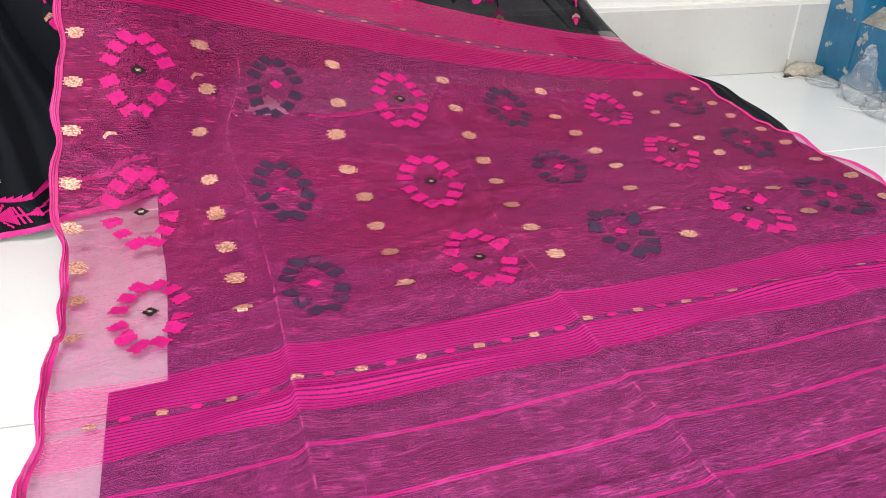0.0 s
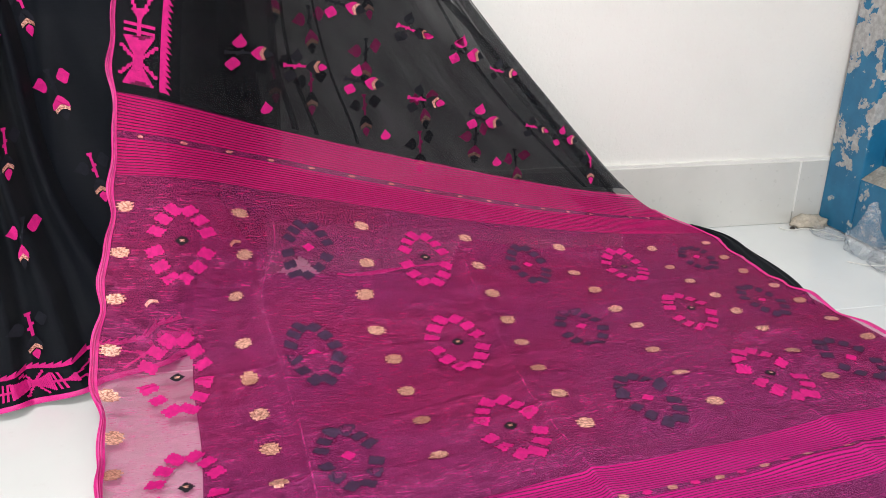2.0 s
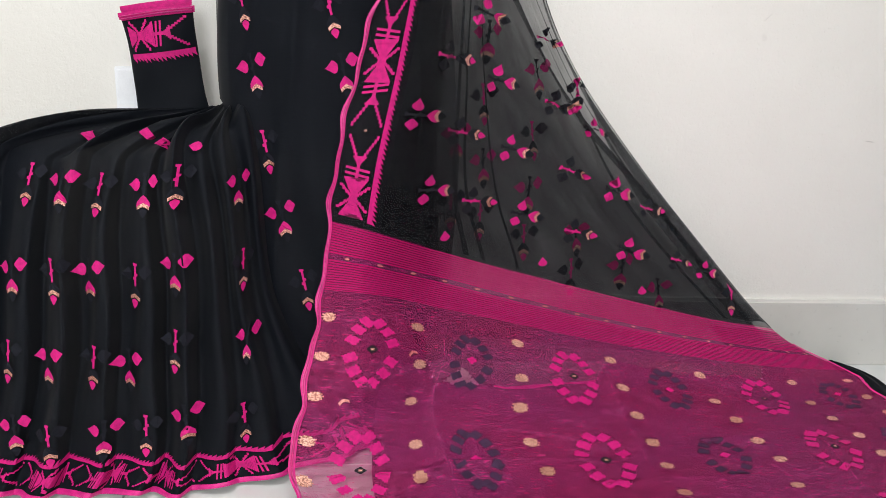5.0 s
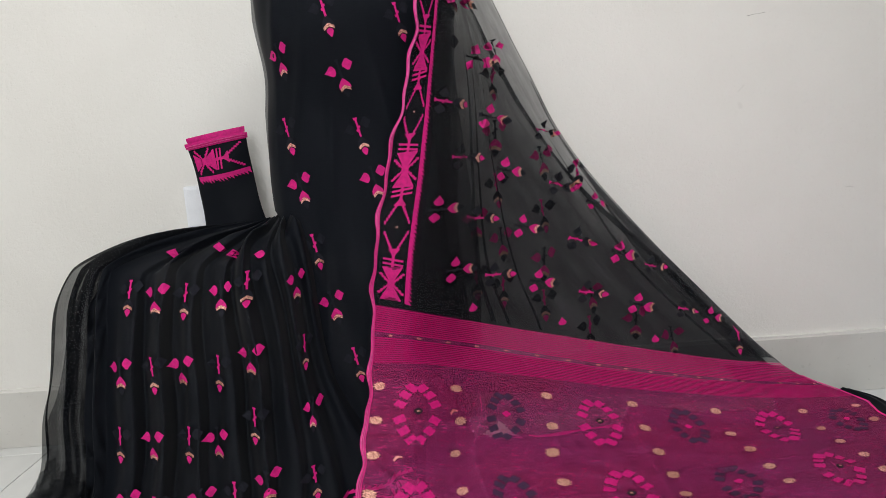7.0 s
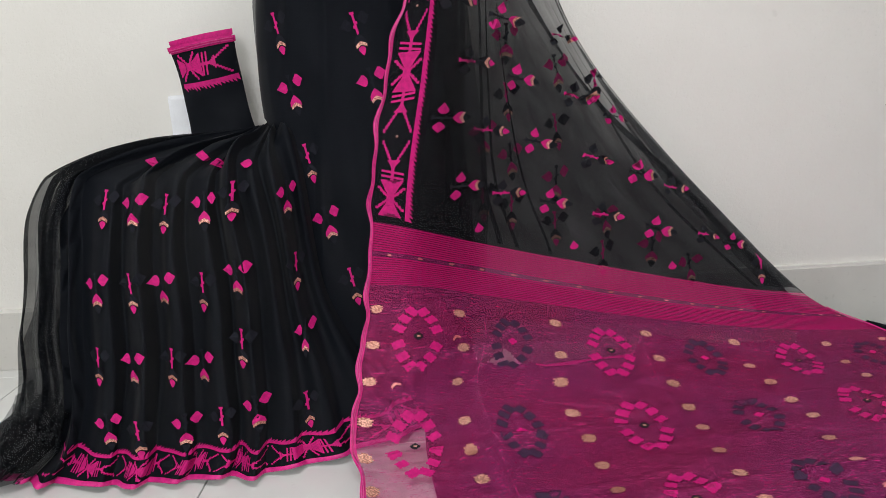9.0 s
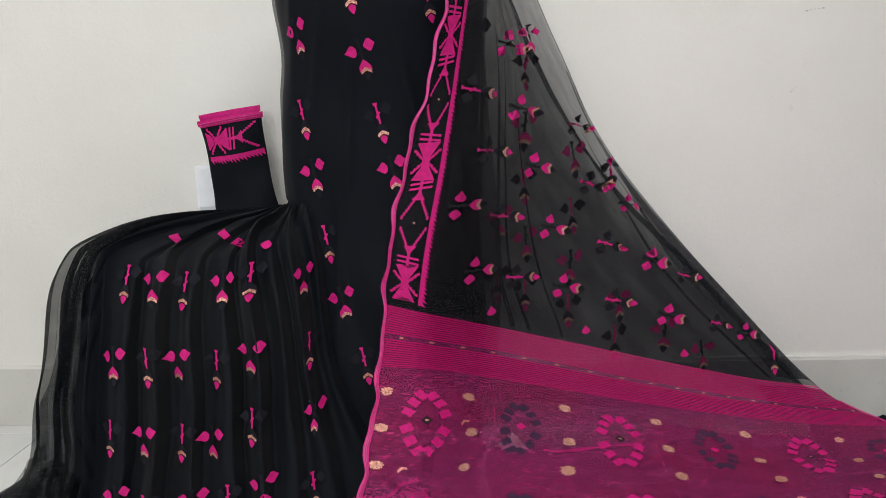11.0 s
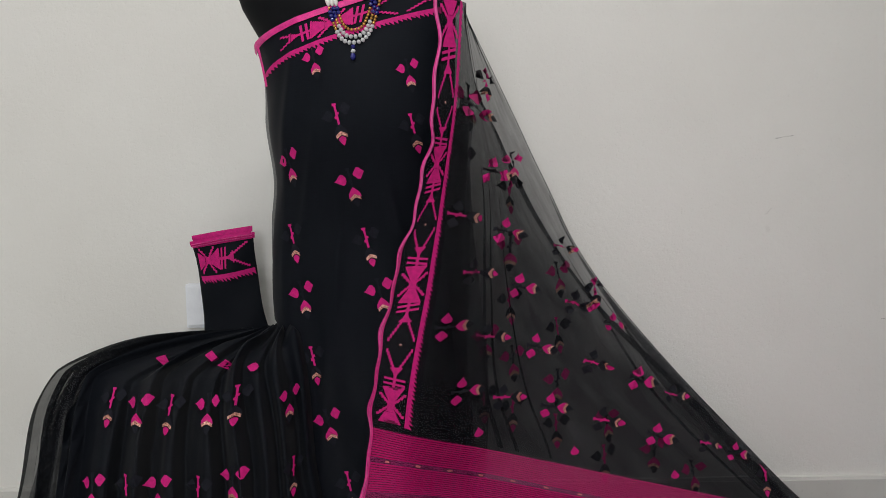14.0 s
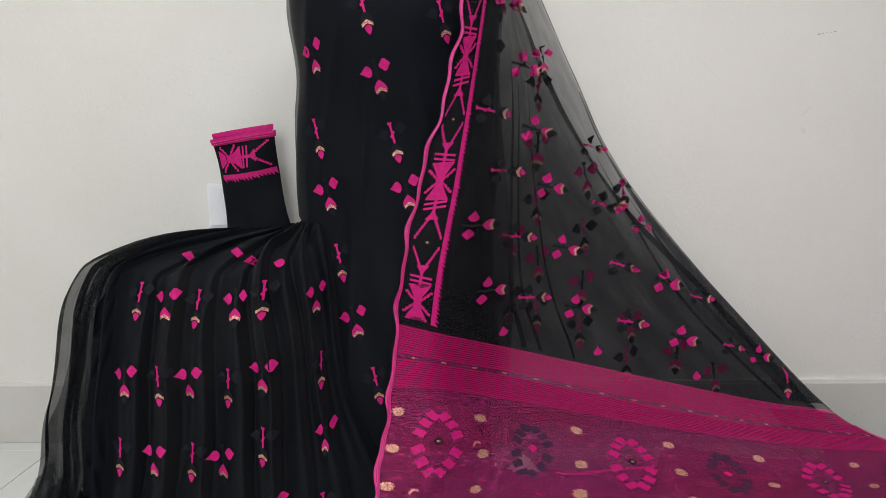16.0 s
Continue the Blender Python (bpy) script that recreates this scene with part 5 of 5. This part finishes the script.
def strand(x0, x1, ztop, zlow, seq_name):
    n = 120
    t = np.linspace(-1, 1, n)
    xs = (x0 + x1) / 2 + (x1 - x0) / 2 * np.sign(t) * np.abs(t) ** 0.72
    zz = zlow + (ztop - zlow) * np.abs(t) ** 2.0
    P = drape(xs, np.minimum(zz, 1.15))
    P[:, 1] -= 0.004
    P[:, 2] = zz
    acc = np.concatenate([[0], np.cumsum(np.linalg.norm(np.diff(P, axis=0), axis=1))])
    total, s, i = acc[-1], 0.0, 0
    while s < total:
        f = abs(2 * s / total - 1)
        kind = "pearl" if f > 0.80 else "gold" if f > 0.68 else "blue" if f > 0.52 else seq_name if f < 0.36 else "gold"
        if f < 0.36 and i % 4 == 3 and seq_name != "clear":
            kind = "gold"
        step = 0.019 if kind == "pearl" else 0.0063 if kind == "gold" else 0.0080
        p = np.array([np.interp(s + step / 2, acc, P[:, c]) for c in range(3)])
        q = np.array([np.interp(s + step / 2 + 0.002, acc, P[:, c]) for c in range(3)])
        ob = new(BEADS[kind].name, BEADS[kind])
        ob.parent = necklace
        ob.matrix_world = Matrix.Translation(p) @ Vector(q - p).to_track_quat("Z", "Y").to_matrix().to_4x4()
        s += step
        i += 1


strand(-0.150, -0.076, 1.195, 1.113, "gold")
strand(-0.157, -0.069, 1.195, 1.100, "clear")
strand(-0.164, -0.062, 1.195, 1.089, "clear")
for k, (z, nm) in enumerate(((1.081, "blue"), (1.073, "clear"), (1.063, "tip"))):
    p = drape(np.array([-0.113]), np.array([z]))[0]
    ob = new(BEADS[nm].name, BEADS[nm])
    ob.parent = necklace
    ob.location = (p[0], p[1] - 0.005, z)

# ---- folded blouse piece and the white plate on the wall ----
def blouse_fn(u, v):
    """u across 0..1, v down 0..1: a folded strip that leans against the wall."""
    u, v = np.asarray(u, float), np.asarray(v, float)
    x = -0.543 + 0.134 * u + 0.012 * v + 0.045 * np.abs(v)**2.2 * (0.4 + 0.1 * u) + 0.014 * np.sin(np.pi * v) * (1 - u)
    z = 0.744 + 0.018 * u - 0.215 * v - 0.01 * np.sin(3 * u) * v
    y = 1.335 - 0.02 * np.sin(np.pi * u) - 0.03 * v + 0.004 * np.sin(9 * v + 4 * u)
    return np.stack([x, y, z], -1)


blouse = new("blouse_piece")
tagged(blouse, "folded black blouse piece with a magenta border above the pleats", "cloth")
for k in range(4):
    off = np.array([-0.004 * k + 0.007 * (k % 2), 0.006 * k, 0.005 * k - 0.004 * (k % 3)])
    sheet("cloth_layer", lambda u, v, o=off: blouse_fn(u, v) + o, np.linspace(0, 1, 24), np.linspace(0, 1, 36), M_BLACK, blouse)
C_BL = Cloth(blouse_fn, 0.0012, -1)
band_strip(C_BL, lambda t: ((t, -0.01), (t, 0.048)), np.linspace(-0.02, 1.02, 30), blouse, "selvedge", M_PINK, 0.0015)
for k in range(1, 4):
    off = np.array([-0.004 * k + 0.007 * (k % 2), 0.006 * k, 0.005 * k - 0.004 * (k % 3)])
    cl = Cloth(lambda u, v, o=off: blouse_fn(u, v) + o, 0.0012, -1)
    band_strip(cl, lambda t: ((t, -0.012), (t, 0.048)), np.linspace(-0.02, 1.02, 30), blouse, "selvedge", M_PINK, 0.0012)
lay("border_figure", C_BL, [[(0.02 + 1.5 * (a - 0.36), 0.066 + 0.255 * b) for b, a in p] for p in UNIT if 0.36 < min(a for b, a in p)], 0, 0, M_PINK, blouse, true=False)
# the gloss on the blouse selvedge, painted as two pale strips
for a, b in ((0.006, 0.014), (0.028, 0.034)):
    band_strip(C_BL, lambda t, a=a, b=b: ((t, a), (t, b)), np.linspace(-0.01, 1.01, 30), blouse, "selvedge_thread", M_GLINT, 0.0036)
saw_row(C_BL, lambda t, d: (t, 0.345 + d), list(np.linspace(0.03, 1, 17)), 0.075, "toothed_line", blouse)

yw = wall_y(-0.57)
bm = bmesh.new()
box(bm, (-0.597, yw - 0.020, 0.540), (-0.517, yw + 0.004, 0.647), 0.007)
plate = part("switch_plate", bm, M_WHITE, smooth=False)
tagged(plate, "white plastic switch plate fixed to the wall", "switch plate")
boxed("rim", (-0.591, yw - 0.023, 0.547), (-0.525, yw - 0.018, 0.640), M_WHITE, plate, 0.003)

# ---- blue door in the side wall ----
door = new("door_1")
tagged(door, "blue painted wooden door with paint peeling to grey primer", "door", kind="structure")
XF = 1.335
DY = wall_y(1.335)


def board(name, lo, hi, material, bevel=0.003, label=""):
    bm = bmesh.new()
    box(bm, lo, hi, bevel)
    return part(name, bm, material, door, label, smooth=False)


board("stile", (XF, 1.265, 0.004), (SIDE + 0.08, DY - 0.014, 2.05), M_PEEL, label="peeling blue door stile")
board("bottom_rail", (XF + 0.001, 0.52, 0.004), (SIDE + 0.08, 1.2645, 0.135), M_PEEL)
board("panel", (XF + 0.045, 0.52, 0.130), (SIDE + 0.06, 1.2648, 2.0), M_PEEL)
bm = bmesh.new()
vs = [bm.verts.new(c) for c in ((XF, 0.52, 0.1355), (XF, 1.2640, 0.1355), (XF + 0.046, 1.2640, 0.165), (XF + 0.046, 0.52, 0.165), (XF + 0.046, 0.52, 0.1355), (XF + 0.046, 1.2640, 0.1355))]
for f in ((0, 1, 2, 3), (0, 3, 4), (1, 5, 2), (0, 4, 5, 1), (2, 5, 4, 3)):
    bm.faces.new([vs[i] for i in f])
part("ledge", bm, M_BARE, door, "worn bare wood ledge", smooth=False)
board("stile", (XF, 0.452, 0.004), (SIDE + 0.08, 0.5195, 2.05), M_PEEL)
board("top_rail", (XF + 0.001, 0.52, 1.95), (SIDE + 0.08, 1.2645, 2.05), M_PEEL)

# ---- litter by the door ----
def crumple(name, centre, size, seed, material, label, category, peak=0.0):
    bm = bmesh.new()
    bmesh.ops.create_icosphere(bm, subdivisions=4, radius=1)
    for v in bm.verts:
        p = v.co.copy()
        k = 1 + 0.35 * noise.noise(p * 1.8 + Vector((seed, 0, 0))) + 0.22 * abs(noise.noise(p * 4.5 + Vector((0, seed, 0)))) + 0.10 * noise.noise(p * 10)
        q = Vector((p.x * size[0] * k, p.y * size[1] * k, p.z * size[2] * k))
        if peak and p.z > 0:
            q.z += peak * max(0, 1 - 1.5 * (p.x**2 + p.y**2)) ** 1.0
            q.x *= 1 - 0.4 * p.z
            q.y *= 1 - 0.4 * p.z
        q.z = max(q.z, -size[2] * 0.55)
        v.co = q
    low = min(v.co.z for v in bm.verts)
    for v in bm.verts:
        v.co += Vector((centre[0], centre[1], 0.001 - low))
    ob = part(name, bm, material)
    return tagged(ob, label, category)


crumple("plastic_bag", (1.293, 1.165, 0), (0.034, 0.050, 0.040), 3.0, M_PLASTIC, "crumpled clear plastic bag lying beside the blue door", "plastic bag", 0.05)
crumple("plastic_bag", (1.30, 1.075, 0), (0.045, 0.060, 0.025), 8.0, M_PLASTIC, "flattened clear plastic bag on the tile floor", "plastic bag")
crumple("plastic_scrap", (1.295, 1.350, 0), (0.042, 0.024, 0.016), 5.0, M_DUST, "dusty crumpled plastic scrap in the corner", "litter")
crumple("plastic_scrap", (1.298, 1.290, 0), (0.030, 0.045, 0.008), 11.0, M_PLASTIC, "thin clear plastic scrap on the floor", "litter")
crumple("dirt_lump", (1.243, 1.335, 0), (0.005, 0.005, 0.004), 2.0, M_DARK, "small dark lump of dirt on the floor", "litter")


def string(name, pts, r, label):
    c = bpy.data.curves.new(name, "CURVE")
    c.dimensions, c.bevel_depth, c.bevel_resolution = "3D", r, 2
    sp = c.splines.new("NURBS")
    sp.points.add(len(pts) - 1)
    for p, q in zip(sp.points, pts):
        p.co = (*q, 1)
    sp.use_endpoint_u, sp.order_u = True, 3
    c.materials.append(M_STRING)
    return tagged(new(name, c), label, "string")


string("string", [(1.225, 1.13, 0.004), (1.255, 1.10, 0.003), (1.27, 1.06, 0.020), (1.285, 1.02, 0.03), (1.31, 0.98, 0.012), (1.30, 0.94, 0.003)], 0.0010, "white string lying over the plastic bag")
string("string", [(1.22, 1.352, 0.002), (1.215, 1.338, 0.002), (1.235, 1.325, 0.002), (1.27, 1.33, 0.004), (1.30, 1.30, 0.003), (1.315, 1.26, 0.002)], 0.0012, "thin dusty thread on the floor")
